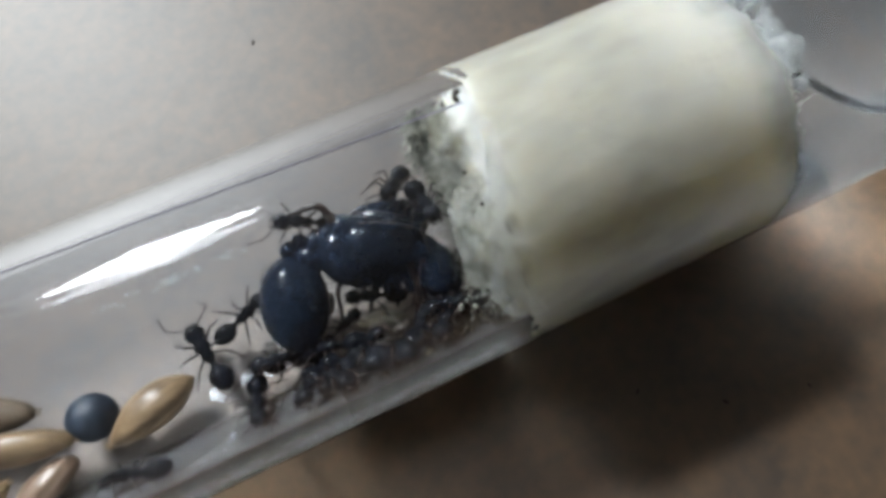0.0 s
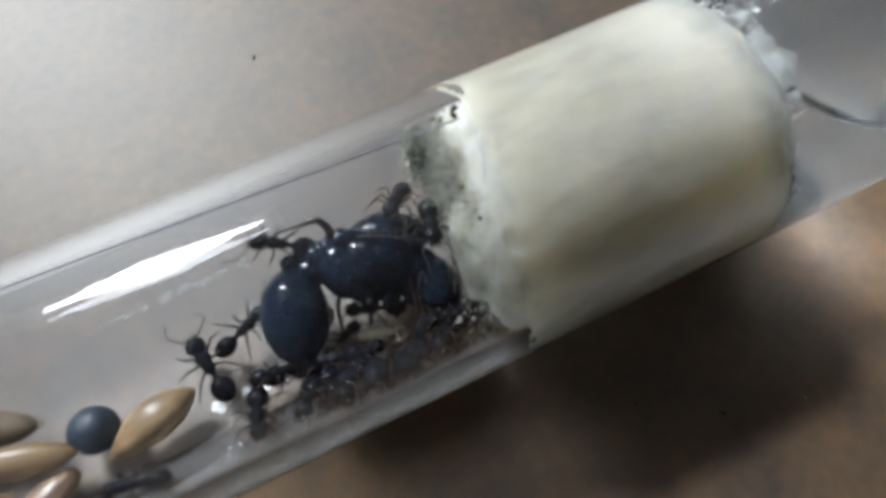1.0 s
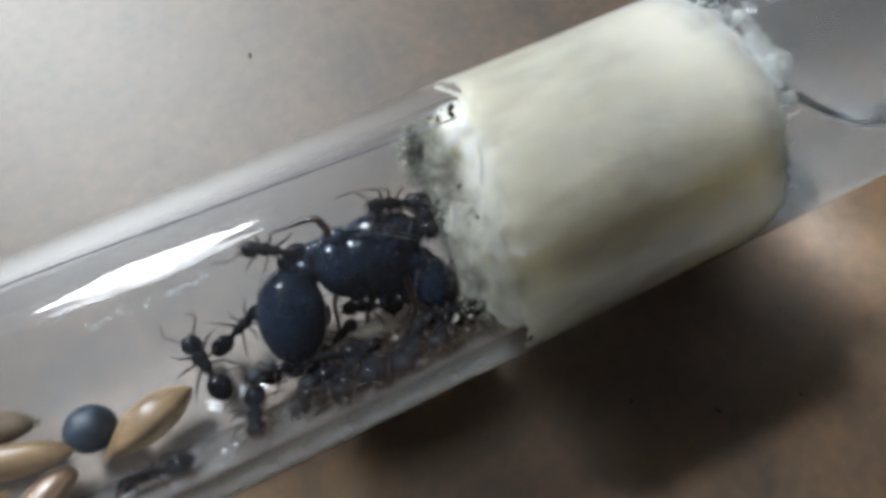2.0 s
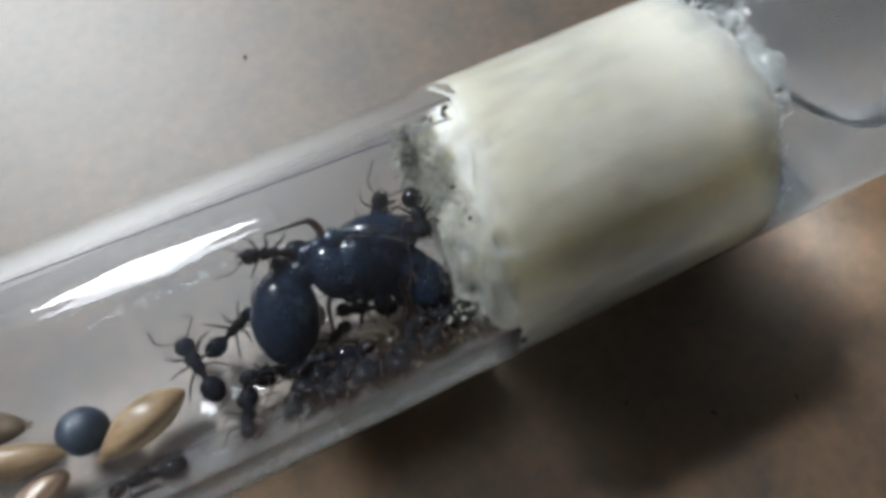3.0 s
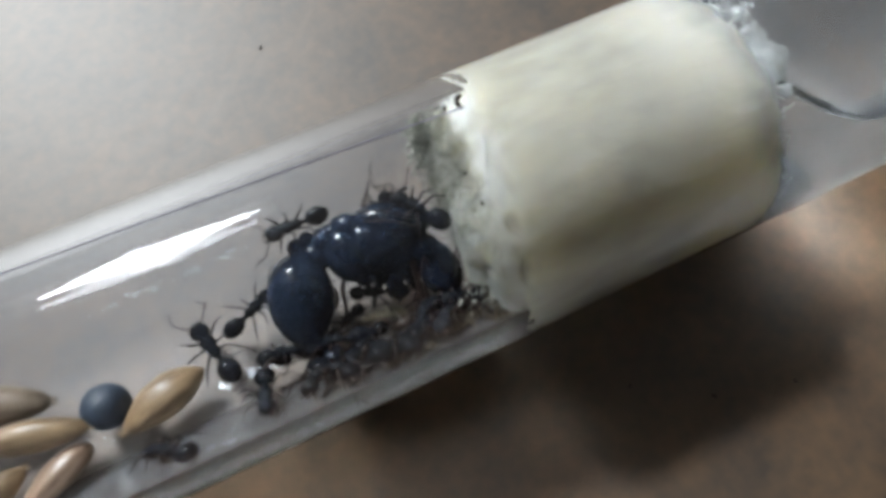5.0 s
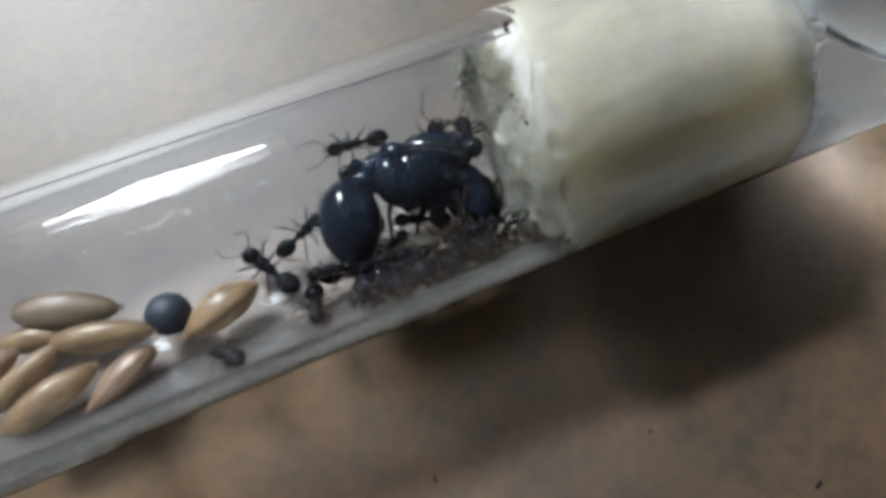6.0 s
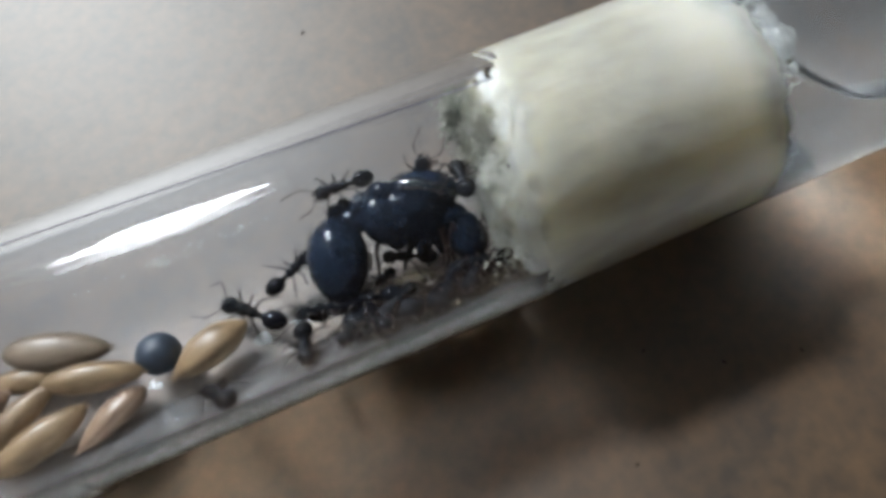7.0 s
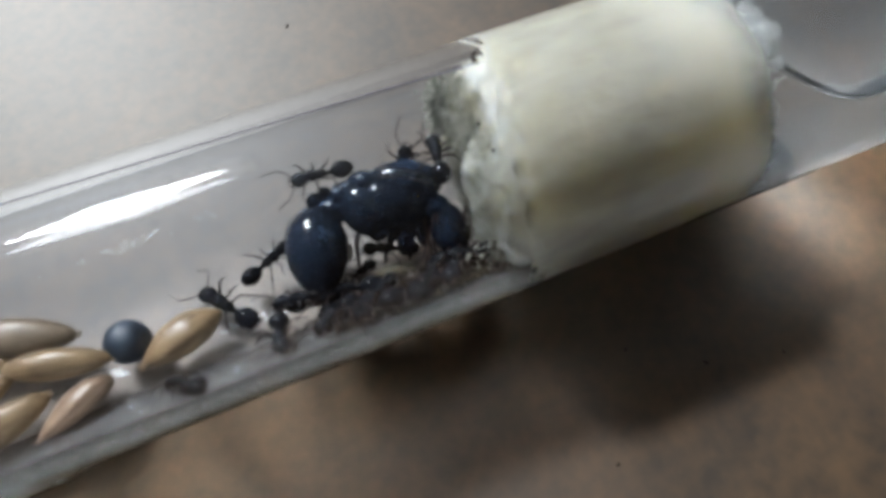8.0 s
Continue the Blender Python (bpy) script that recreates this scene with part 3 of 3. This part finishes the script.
def ant(m, label, size=1.0, head_yaw=0.0, gaster_bend=0.0, seed_no=1, mat=None, leg_mat=None, spread=1.0, feelers=(0.0, 0.0)):
    """A worker ant 4.2 mm long at size 1; faces +x, its feet at z = 0."""
    rng = random.Random(seed_no)
    mat, leg_mat = mat or ANT, leg_mat or ANTLEG
    root = tagged(new("worker_ant"), label, "ant", group="worker ants in the nest")
    root.matrix_world = m @ Matrix.Scale(size, 4)
    bm = bmesh.new()
    egg(bm, (-0.52, 0, 0.74), (0.45, 0, 0.76), 0.72, 1.1, -0.1, 10, 14)
    egg(bm, (0.02, 0, 0.84), (0.94, 0, 0.82), 0.90, 0.95, 0.2, 10, 14)
    part("thorax", bm, mat, root)
    bm = bmesh.new()
    egg(bm, (-0.86, 0, 0.62), (-0.38, 0, 0.62), 0.28, 1.0, 0, 8, 10)
    egg(bm, (-0.66, 0, 0.66), (-0.44, 0, 0.74), 0.40, 1.2, 0, 8, 10)
    egg(bm, (-0.92, 0, 0.66), (-0.62, 0, 0.72), 0.46, 1.0, 0, 8, 10)
    part("petiole", bm, mat, root)
    g = Matrix.Rotation(gaster_bend, 4, "Z")
    a, b = Vector((-0.74, 0, 0.70)), Vector((-0.74, 0, 0.70)) + g.to_3x3() @ Vector((-1.62, 0, 0.02))
    part("gaster", egg(bmesh.new(), a, b, 1.3, 0.95, -0.12, 16, 20, waves=4), mat, root)
    # head, turned about the neck
    neck = Vector((0.84, 0, 0.82))
    turn = Matrix.Rotation(head_yaw, 4, "Z") @ Matrix.Rotation(0.25, 4, "Y")

    def h(p):
        return neck + turn.to_3x3() @ Vector(p)
    bm = egg(bmesh.new(), h((0, 0, 0)), h((1.12, 0, 0)), 1.12, 0.84, 0.1, 14, 18, up=turn.to_3x3() @ Vector((0, 0, 1)))
    head = part("head", bm, mat, root)
    for s in (-1, 1):
        part("eye", egg(bmesh.new(), h((0.45, s * 0.46, 0.12)), h((0.66, s * 0.45, 0.12)), 0.17, n=6, seg=10), ANT, head)
        jaw = curve_pts([h((0.98, s * 0.26, -0.04)), h((1.22, s * 0.27, -0.06)), h((1.34, s * 0.04, -0.08))], 4)
        part("mandible", sweep(bmesh.new(), jaw, list(np.linspace(0.13, 0.03, len(jaw))), 8), leg_mat, head)
        f = feelers[0] if s > 0 else feelers[1]
        elbow = h((1.65 + rng.uniform(-0.15, 0.15), s * (1.0 + rng.uniform(-0.15, 0.15)) + f * 0.4, 0.22))
        end = h((2.85 + rng.uniform(-0.2, 0.4), s * (1.1 + rng.uniform(-0.35, 0.5)) + f, -0.15))
        line = curve_pts([h((0.88, s * 0.24, 0.12)), elbow, elbow.lerp(end, 0.5) + Vector((0, 0, 0.05)), end], 4)
        part("antenna", sweep(bmesh.new(), line, [0.045 if i < 6 else 0.035 + 0.012 * (i - 6) / 6 for i in range(len(line))], 7), leg_mat, root)
    for s in (-1, 1):
        for x0, dx, reach in ((0.72, 0.95, 1.5), (0.32, -0.05, 1.6), (0.0, -1.35, 1.75)):
            j = [rng.uniform(-0.22, 0.22) for _ in range(4)]
            start = (x0, s * 0.2, 0.62)
            knee = (x0 + dx * 0.42 + j[0], s * (0.88 + j[1] * 0.6) * spread, 1.12 + j[2] * 0.4)
            foot = (x0 + dx + j[3], s * (reach + j[1]) * spread, 0.06 + reach ** 2 / 13.5)
            line = leg_line(start, knee, foot)
            part("leg", sweep(bmesh.new(), line, [0.10, 0.085, 0.06, 0.062, 0.045, 0.032, 0.02], 8), leg_mat, root)
    return root


def queen():
    root = tagged(new("queen_ant"), "large glossy black queen ant with brown legs, resting by the cotton", "ant")
    m = Vector((4.0, 1.5, 1.2))
    root.location = m * 0.001

    def v(*p):
        return Vector(p) - m
    bm = egg(bmesh.new(), v(1.75, 3.55, 4.2), v(0.25, -2.35, 3.3), 4.15, 0.95, -0.06, 40, 40, waves=4)
    part("gaster", bm, QUEEN, root, "big smooth egg-shaped black gaster")
    bm = bmesh.new()
    egg(bm, v(2.7, 3.9, 4.7), v(1.4, 3.1, 4.4), 0.75, 1, 0, 10, 14)
    egg(bm, v(1.55, 3.15, 4.7), v(2.35, 4.0, 5.0), 1.15, 1, 0, 10, 16)
    egg(bm, v(2.3, 3.7, 4.8), v(3.2, 4.0, 5.0), 1.0, 1.1, 0, 10, 16)
    egg(bm, v(1.6, 2.9, 4.5), v(4.4, 2.3, 4.5), 2.0, 1, 0, 14, 20)
    part("petiole", bm, QUEEN, root)
    bm = bmesh.new()
    egg(bm, v(3.2, 3.3, 4.6), v(5.6, 1.2, 4.4), 2.2, 1.0, 0.0, 18, 28)
    egg(bm, v(4.1, 2.7, 4.5), v(9.3, 0.9, 4.5), 3.5, 1.0, 0.0, 26, 34)
    egg(bm, v(4.5, 3.9, 5.1), v(5.0, -0.1, 4.3), 3.0, 1.0, 0.1, 22, 30)
    egg(bm, v(5.8, 3.7, 5.1), v(6.4, -0.2, 4.3), 3.0, 1.0, 0.1, 22, 30)
    egg(bm, v(7.0, 2.9, 4.6), v(7.9, -0.4, 4.1), 2.8, 1.0, 0.0, 20, 28)
    part("thorax", bm, QUEEN, root, "humped black thorax")
    bm = bmesh.new()
    egg(bm, v(5.7, 3.55, 5.4), v(10.2, 1.35, 5.2), 3.0, 0.85, 0.2, 30, 34)
    egg(bm, v(8.6, 1.2, 4.6), v(9.9, -0.9, 4.2), 2.0, 1.0, 0, 14, 22)
    part("scutum", bm, QUEEN, root, "smooth domed back plate")
    bm = bmesh.new()
    egg(bm, v(4.3, 3.7, 5.3), v(6.1, 3.0, 5.9), 1.7, 0.8, 0, 14, 20)
    part("scutellum", bm, QUEEN, root)
    for k, w in ((0.0, 1.0), (0.4, 0.9), (0.8, 0.8)):
        part("propodeum_ridge", egg(bmesh.new(), v(3.1 + k, 2.55 + 0.1 * k, 5.35 + 0.35 * k), v(3.9 + k, 3.95 - 0.15 * k, 5.35 + 0.4 * k), w, 0.8, 0, 10, 14), QUEEN, root)
    for y0 in (-0.35, 0.4):
        line = curve_pts([v(6.2, 3.0 + y0, 6.75), v(7.6, 2.25 + y0, 6.95), v(9.0, 1.4 + y0, 6.6)], 6)
        part("back_furrow", sweep(bmesh.new(), line, [0.05] * len(line), 6), QLEG, root)
    for a, b, w in ((v(4.7, 1.6, 4.0), v(5.3, -0.35, 3.4), 1.35), (v(6.5, 1.0, 4.0), v(6.95, -0.95, 3.2), 1.4), (v(7.8, 0.8, 4.0), v(8.35, -1.0, 3.3), 1.3)):
        part("coxa", egg(bmesh.new(), a, b, w, 1.0, 0.1, 10, 14), QUEEN, root)
    bm = egg(bmesh.new(), v(9.5, 0.5, 4.5), v(9.75, -3.2, 3.2), 2.7, 0.9, 0.12, 22, 28)
    head = part("head", bm, QUEEN, root)
    for s in (-1, 1):
        part("eye", egg(bmesh.new(), v(9.6 + s * 1.12, -1.0, 4.2), v(9.6 + s * 1.1, -1.5, 4.0), 0.45, n=8, seg=12), ANT, head)
        jaw = curve_pts([v(9.6 + s * 0.6, -2.8, 3.2), v(9.6 + s * 0.7, -3.4, 2.9), v(9.6 + s * 0.1, -3.7, 2.7)], 4)
        part("mandible", sweep(bmesh.new(), jaw, list(np.linspace(0.32, 0.08, len(jaw))), 10), QLEG, head)
    feeler = curve_pts([v(8.8, -1.9, 4.4), v(8.9, -0.6, 5.2), v(8.2, -1.5, 4.6), v(7.2, -2.7, 3.6)], 5)
    part("antenna", sweep(bmesh.new(), feeler, [0.08] * 6 + [0.065] * (len(feeler) - 6), 8), QLEG, root)
    feeler = curve_pts([v(10.4, -1.9, 4.2), v(10.9, -0.9, 5.4), v(10.6, -2.4, 5.6), v(10.3, -3.4, 5.2)], 5)
    part("antenna", sweep(bmesh.new(), feeler, [0.08] * 6 + [0.065] * (len(feeler) - 6), 8), QLEG, root)
    legs = [
        ([v(4.6, 1.6, 3.6), v(4.6, 0.6, 3.8), v(5.2, 0.05, 3.9), v(5.9, 0.25, 3.7), v(6.5, 0.9, 3.4)], 0.46, QUEEN),
        ([v(6.6, 0.7, 3.4), v(6.3, 0.1, 3.7), v(5.7, -0.6, 3.2), v(5.2, -1.0, 2.4), v(5.0, -1.5, 1.9)], 0.46, QUEEN),
        ([v(7.3, 0.3, 3.6), v(7.1, -0.6, 4.0), v(7.0, -1.2, 3.2), v(6.6, -1.9, 2.0)], 0.44, QUEEN),
        ([v(8.4, 0.6, 3.7), v(8.15, -0.6, 4.2), v(8.05, -1.8, 3.4), v(7.9, -2.4, 3.1), v(7.4, -2.8, 2.4)], 0.25, QLEG),
        ([v(8.8, 0.3, 3.6), v(8.6, -1.0, 3.9), v(8.3, -2.2, 3.2), v(8.5, -3.2, 2.4)], 0.22, QLEG),
        ([v(8.3, 2.6, 4.2), v(9.2, 4.2, 5.0), v(9.9, 4.9, 3.8), v(10.2, 5.2, 3.2)], 0.22, QLEG),
        ([v(4.4, 1.2, 3.4), v(3.6, 0.2, 3.6), v(3.3, -0.9, 2.8), v(2.9, -1.9, 2.0)], 0.20, QLEG),
    ]
    for pts, thick, mat in legs:
        line = curve_pts(pts, 6)
        part("leg", sweep(bmesh.new(), line, list(np.linspace(thick, 0.09, len(line))), 10), mat, root)
    for a, b, w in ((v(6.7, 0.6, 4.1), v(6.2, -1.5, 3.3), 0.62), (v(7.6, 0.4, 4.1), v(7.7, -1.9, 3.3), 0.7), (v(4.9, 0.6, 4.3), v(5.9, -0.5, 3.9), 0.55)):
        part("femur", egg(bmesh.new(), a, b, w, 1.0, 0.1, 10, 12), QUEEN, root)
    part("waist_membrane", egg(bmesh.new(), v(3.2, 3.5, 5.35), v(4.1, 3.0, 5.5), 0.55, 0.6, 0, 10, 12), LARVA, root, "pale skin between waist and thorax")
    hip = v(5.0, 3.6, 6.0)
    pts = [Vector((0, 0, 0)), Vector((-0.4, 1.1, 0.6)), Vector((-1.7, 1.5, 0.4)), Vector((-3.1, 1.7, 0.3))]
    line = curve_pts(pts, 5)
    swing = part("leg", sweep(bmesh.new(), line, list(np.linspace(0.30, 0.08, len(line))), 10), QLEG, root)
    swing.location = hip * 0.001
    return root, swing, hip


def larva(a, b, width, label):
    bm = egg(bmesh.new(), a, b, width, 0.9, 0.1, 18, 18, waves=9)
    return thing("larva", bm, LARVA, label, "ant larva", group="brood")


def fibres():
    for pts in ([(4.4, 3.6, 7.45), (6.6, 2.4, 7.75), (9.0, 0.9, 7.0), (10.6, -0.4, 6.4), (11.3, -1.0, 6.6)],
                [(5.4, 3.2, 7.6), (7.8, 2.0, 7.5), (10.2, 0.4, 6.6), (11.3, -0.2, 7.0)],
                [(9.6, -0.6, 6.3), (10.2, -1.2, 6.9), (10.0, -2.2, 6.7), (10.8, -2.6, 6.5), (11.2, -2.0, 6.7)],
                [(9.9, -2.9, 6.2), (10.4, -2.0, 6.9), (10.7, -3.2, 6.6), (11.2, -3.4, 6.4)]):
        line = curve_pts(pts, 6)
        thing("cotton_thread", sweep(bmesh.new(), line, [0.007] * len(line), 6), FIBRE, "thin pale cotton thread pulled from the plug over the queen", "thread", group="loose threads")


def table_crumb(x, y, size, turn):
    bm = bmesh.new()
    bmesh.ops.create_icosphere(bm, subdivisions=2, radius=size)
    for v in bm.verts:
        v.co = Vector((v.co.x * 1.8, v.co.y * 0.7, v.co.z * 0.5)) * (1 + 0.3 * noise.noise(v.co * 5))
    ob = thing("crumb", bm, DARKDIRT, "tiny dark crumb lying on the table", "crumb", group="crumbs on the table")
    ob.matrix_world = pose(x * 0.001, y * 0.001, size * 0.0004, 0, 0, turn)


def tube_crumb(x, y, size, turn):
    """A speck of dirt stuck to the outside of the tube's top."""
    bm = bmesh.new()
    bmesh.ops.create_icosphere(bm, subdivisions=2, radius=size)
    for v in bm.verts:
        v.co = Vector((v.co.x * 1.3, v.co.y * 0.8, v.co.z * 0.6)) * (1 + 0.35 * noise.noise(v.co * 6))
    ob = thing("crumb", bm, DARKDIRT, "small black dirt speck stuck on the tube", "crumb", group="specks on the tube")
    tilt = -math.degrees(math.asin(y / R_OUT))
    ob.matrix_world = pose(x * 0.001, y * 0.001, (AXIS + math.sqrt(R_OUT ** 2 - y ** 2) + size * 0.35) * 0.001, tilt, 0, turn)


room()
table()
tube()
flank_sheets()
water()
air_pocket()
bubbles()
cotton()
clump("dirt_clump", (11.1, 4.9, 9.0), (0.8, 1.1, 2.8), 650, DIRT, "grey-brown nest dirt heaped against the cotton", 3)
clump("dirt_clump", (11.2, -4.9, 5.4), (1.3, 1.6, 1.6), 150, DIRT, "brown nest dirt under the cotton edge", 4)
clump("dirt_clump", (12.0, -5.3, 6.6), (1.5, 1.2, 2.6), 420, RUBBISH, "dark nest dirt packed at the foot of the cotton", 9)
clump("dark_crumbs", (11.4, 0.5, 10.5), (0.3, 5.0, 4.0), 9, DARKDIRT, "dark crumbs stuck to the cotton face", 6)
clump("dark_crumbs", (12.0, 3.9, 13.5), (0.25, 0.7, 0.3), 9, DARKDIRT, "dark crumbs under the tube's top wall", 8)
for spot in ((23.0, -16.0, 0.13, 130), (22.4, -26.7, 0.18, 20), (-0.2, -16.7, 0.14, 80), (18.2, -13.0, 0.10, 40), (28.5, -17.5, 0.10, 100), (14.0, -19.5, 0.09, 10), (5.5, 22.0, 0.12, 60)):
    table_crumb(*spot)
tube_crumb(12.65, 3.4, 0.2, 40)
tube_crumb(12.42, 2.95, 0.17, 110)
tube_crumb(12.15, 3.55, 0.07, 0)
debris()
seeds()
QUEEN_ROOT, SWING, HIP = queen()
larva((3.9, -1.9, 1.9), (6.8, -2.8, 2.1), 1.1, "pale larva lying under the workers")
larva((3.0, 0.9, 2.6), (2.5, -0.7, 2.6), 0.9, "small pale larva beside the queen")
fibres()

WALKER = ant(on_wall(-5.05, 3.8, 100), "black worker ant beside a tan seed, feelers out", 1.14, seed_no=2)
ant(on_wall(-2.3, 16.5, 23), "black worker ant touching the queen's gaster", 0.96, seed_no=3)
EDGE = ant(on_wall(-10.34, -57, 148), "dark worker ant on the tube wall below the seeds", 1.06, seed_no=4)
CLIMBER = ant(free(3.3, 4.6, 5.2, 160), "black worker ant standing on the queen's waist", 0.98, seed_no=5)
TURNER = ant(free(8.9, 3.81, 6.06, -130, -40), "black worker ant between queen and cotton", 0.97, seed_no=6)
DIGGER = ant(free(9.89, 1.09, 8.01, -90, -34), "black worker ant at the cotton face", 0.97, seed_no=7)
ant(on_wall(5.5, -7, 156, 0.5), "black worker ant lying under the queen's thorax", 0.92, seed_no=8)
ant(on_wall(2.9, -17.5, 31, 0.2), "brown-black worker ant beside the brood", 0.84, seed_no=9)
ant(on_wall(-0.2, -25.6, -23, 0.0), "black worker ant under the queen's gaster tip", 0.99, seed_no=10)
ant(on_wall(-3.08, -42, -95, 0.0), "black worker ant on the tube wall, legs spread", 1.04, seed_no=11)
ant(on_wall(0.5, -55, -129, 0.4), "shiny black worker ant with lowered head", 1.07, seed_no=12)
ant(on_wall(2.55, -58, -113, 0.3), "dark worker ant in the crowd by the brood", 1.11, seed_no=13, spread=0.62)
ant(on_wall(4.55, -62, 128, 0.3), "dark worker ant in the crowd by the brood", 1.11, seed_no=14, spread=0.62)
ant(on_wall(6.8, -66, -148, 0.3), "dark worker ant in the crowd by the brood", 1.07, seed_no=15, spread=0.62)
ant(on_wall(8.8, -60, -125, 0.6), "glossy dark worker ant by the queen's head", 1.15, seed_no=16, spread=0.62)
ant(on_wall(10.5, -58, -65, 0.3), "dark worker ant at the foot of the cotton", 1.07, seed_no=17, spread=0.62)
ant(on_wall(1.9, -33, 160, 0.8), "dark worker ant climbing over its nestmates", 1.00, seed_no=19)
ant(on_wall(3.6, -45, 40, 0.5), "dark worker ant in the crowd by the brood", 1.00, seed_no=20, spread=0.62)
for spot, size, number in (((-0.9, -24, 165, 0.6), 1.1, 31), ((1.2, -62, -60, 0.4), 1.15, 32), ((5.6, -68, 20, 0.4), 1.15, 34), ((9.6, -52, 150, 0.9), 1.15, 36), ((7.2, -52, 60, 0.7), 1.1, 39)):
    ant(on_wall(*spot), "dark worker ant in the crowd by the brood", size, seed_no=number, spread=0.6)
ant(on_wall(6.1, -39, -32, 0.1), "pale brown young worker ant among the brood", 0.94, seed_no=18, mat=CALLOW, leg_mat=CALLOW)


def motions():
    def wall_rows(*rows):
        return [(t, on_wall(*r)) for t, *r in rows]

    def free_rows(*rows):
        return [(t, free(*r)) for t, *r in rows]
    walk(WALKER, wall_rows((0, -5.05, 3.8, 100), (1, -5.02, 4.3, 101), (4.2, -5.05, 4.4, 101), (5.5, -5.37, 2.0, 110), (6.0, -5.2, 1.8, 120),
                           (6.5, -5.8, 0.1, 138), (7.0, -5.75, 0.1, 136), (7.5, -5.7, -0.5, 127), (8.0, -5.78, -2.9, 125)))
    walk(EDGE, wall_rows((0, -10.3, -57, 155), (1.0, -10.4, -54, 155), (1.5, -9.2, -55, 165), (3.5, -8.95, -58, 169), (4.2, -8.7, -57, 169),
                         (5.5, -9.1, -60, 116), (6.5, -8.9, -60.4, 114), (8.0, -9.1, -60.6, 122)))
    walk(CLIMBER, free_rows((0, 3.28, 4.6, 5.1, 160, -20), (0.5, 2.4, 4.7, 5.1, 157, -22), (1.0, 1.73, 4.8, 5.1, 154, -22), (1.5, 1.3, 4.6, 5.1, 154, -22), (3.0, 1.6, 4.1, 5.1, 172, -22), (3.5, 1.74, 3.95, 5.1, 179, -22),
                            (4.0, 1.2, 3.6, 5.1, 176, -22), (4.2, 1.2, 3.6, 5.1, 176, -22), (5.3, 2.8, 5.1, 5.1, 190, -6), (5.5, 2.96, 5.2, 5.1, 193, -6), (6.0, 3.1, 5.0, 5.1, 176, -6), (6.5, 2.77, 4.95, 5.1, 176, -6), (7.0, 2.99, 4.83, 5.1, 181, -6), (8.0, 2.8, 4.9, 5.1, 177, -6)))
    walk(TURNER, free_rows((0, 8.9, 3.81, 6.06, -130, -40), (0.7, 8.96, 3.49, 6.07, -130, -40), (1.7, 9.0, 3.7, 6.06, -132, -39), (2.1, 8.9, 3.7, 5.4, -205, -30), (2.8, 8.7, 4.0, 4.8, -285, -45), (3.0, 8.72, 4.05, 4.69, -313, -54), (3.5, 8.73, 4.07, 4.69, -313, -54),
                           (4.2, 8.78, 4.1, 4.69, -313, -54), (5.3, 7.85, 3.4, 4.67, -315, -53), (6.0, 8.15, 3.5, 4.67, -316, -53), (6.5, 8.19, 3.54, 4.67, -316, -53), (7.0, 8.35, 3.75, 4.67, -315, -53), (7.5, 8.45, 3.8, 4.67, -315, -53), (8.0, 8.4, 3.85, 4.67, -315, -53)))
    walk(DIGGER, free_rows((0, 9.89, 1.09, 8.01, -90, -34), (0.7, 10.02, 0.45, 8.02, -108, -35), (1.5, 10.03, 0.63, 8.04, -106, -36), (3.0, 10.12, 1.19, 7.96, -101, -26), (3.5, 10.12, 1.24, 7.98, -101, -28), (4.2, 10.15, 1.48, 7.9, -95, -18),
                           (4.5, 9.9, 1.4, 7.9, -150, -5), (4.8, 9.6, 1.2, 7.85, -205, 8), (5.05, 9.3, 1.1, 7.85, -250, 14), (5.3, 8.95, 0.98, 7.85, -275, 16), (6.0, 9.5, 1.0, 7.87, -279, 28), (7.0, 9.95, 0.6, 7.9, -281, 34), (7.5, 10.0, 0.89, 7.87, -283, 28), (8.0, 9.8, 1.58, 7.83, -282, 15)))
    # the feelers of the lively ants sweep about their sockets
    for k0, lively in enumerate((WALKER, CLIMBER, TURNER, DIGGER, EDGE)):
        for side, feeler in zip((-1, 1), [c for c in lively.children if c.name.startswith("antenna")]):
            socket, back = (Matrix.Translation((d * 0.00172, d * side * 0.00024, d * 0.0008)) for d in (1, -1))
            walk(feeler, [(k * 0.5, socket @ Matrix.Rotation(radians((9 if k0 == 0 else 14) * math.sin(2.3 * k + side + 1.7 * k0)), 4, "Z") @ back) for k in range(17)])
    hx, hy, hz = HIP
    walk(SWING, [(0, free(hx, hy, hz, 0)), (4.2, free(hx, hy, hz, 2)), (4.55, free(hx, hy, hz - 0.3, -45)), (4.9, free(hx, hy, hz - 0.8, -95)), (5.3, free(hx, hy, hz - 1.6, -150)), (8.0, free(hx, hy, hz - 1.6, -152))])


motions()
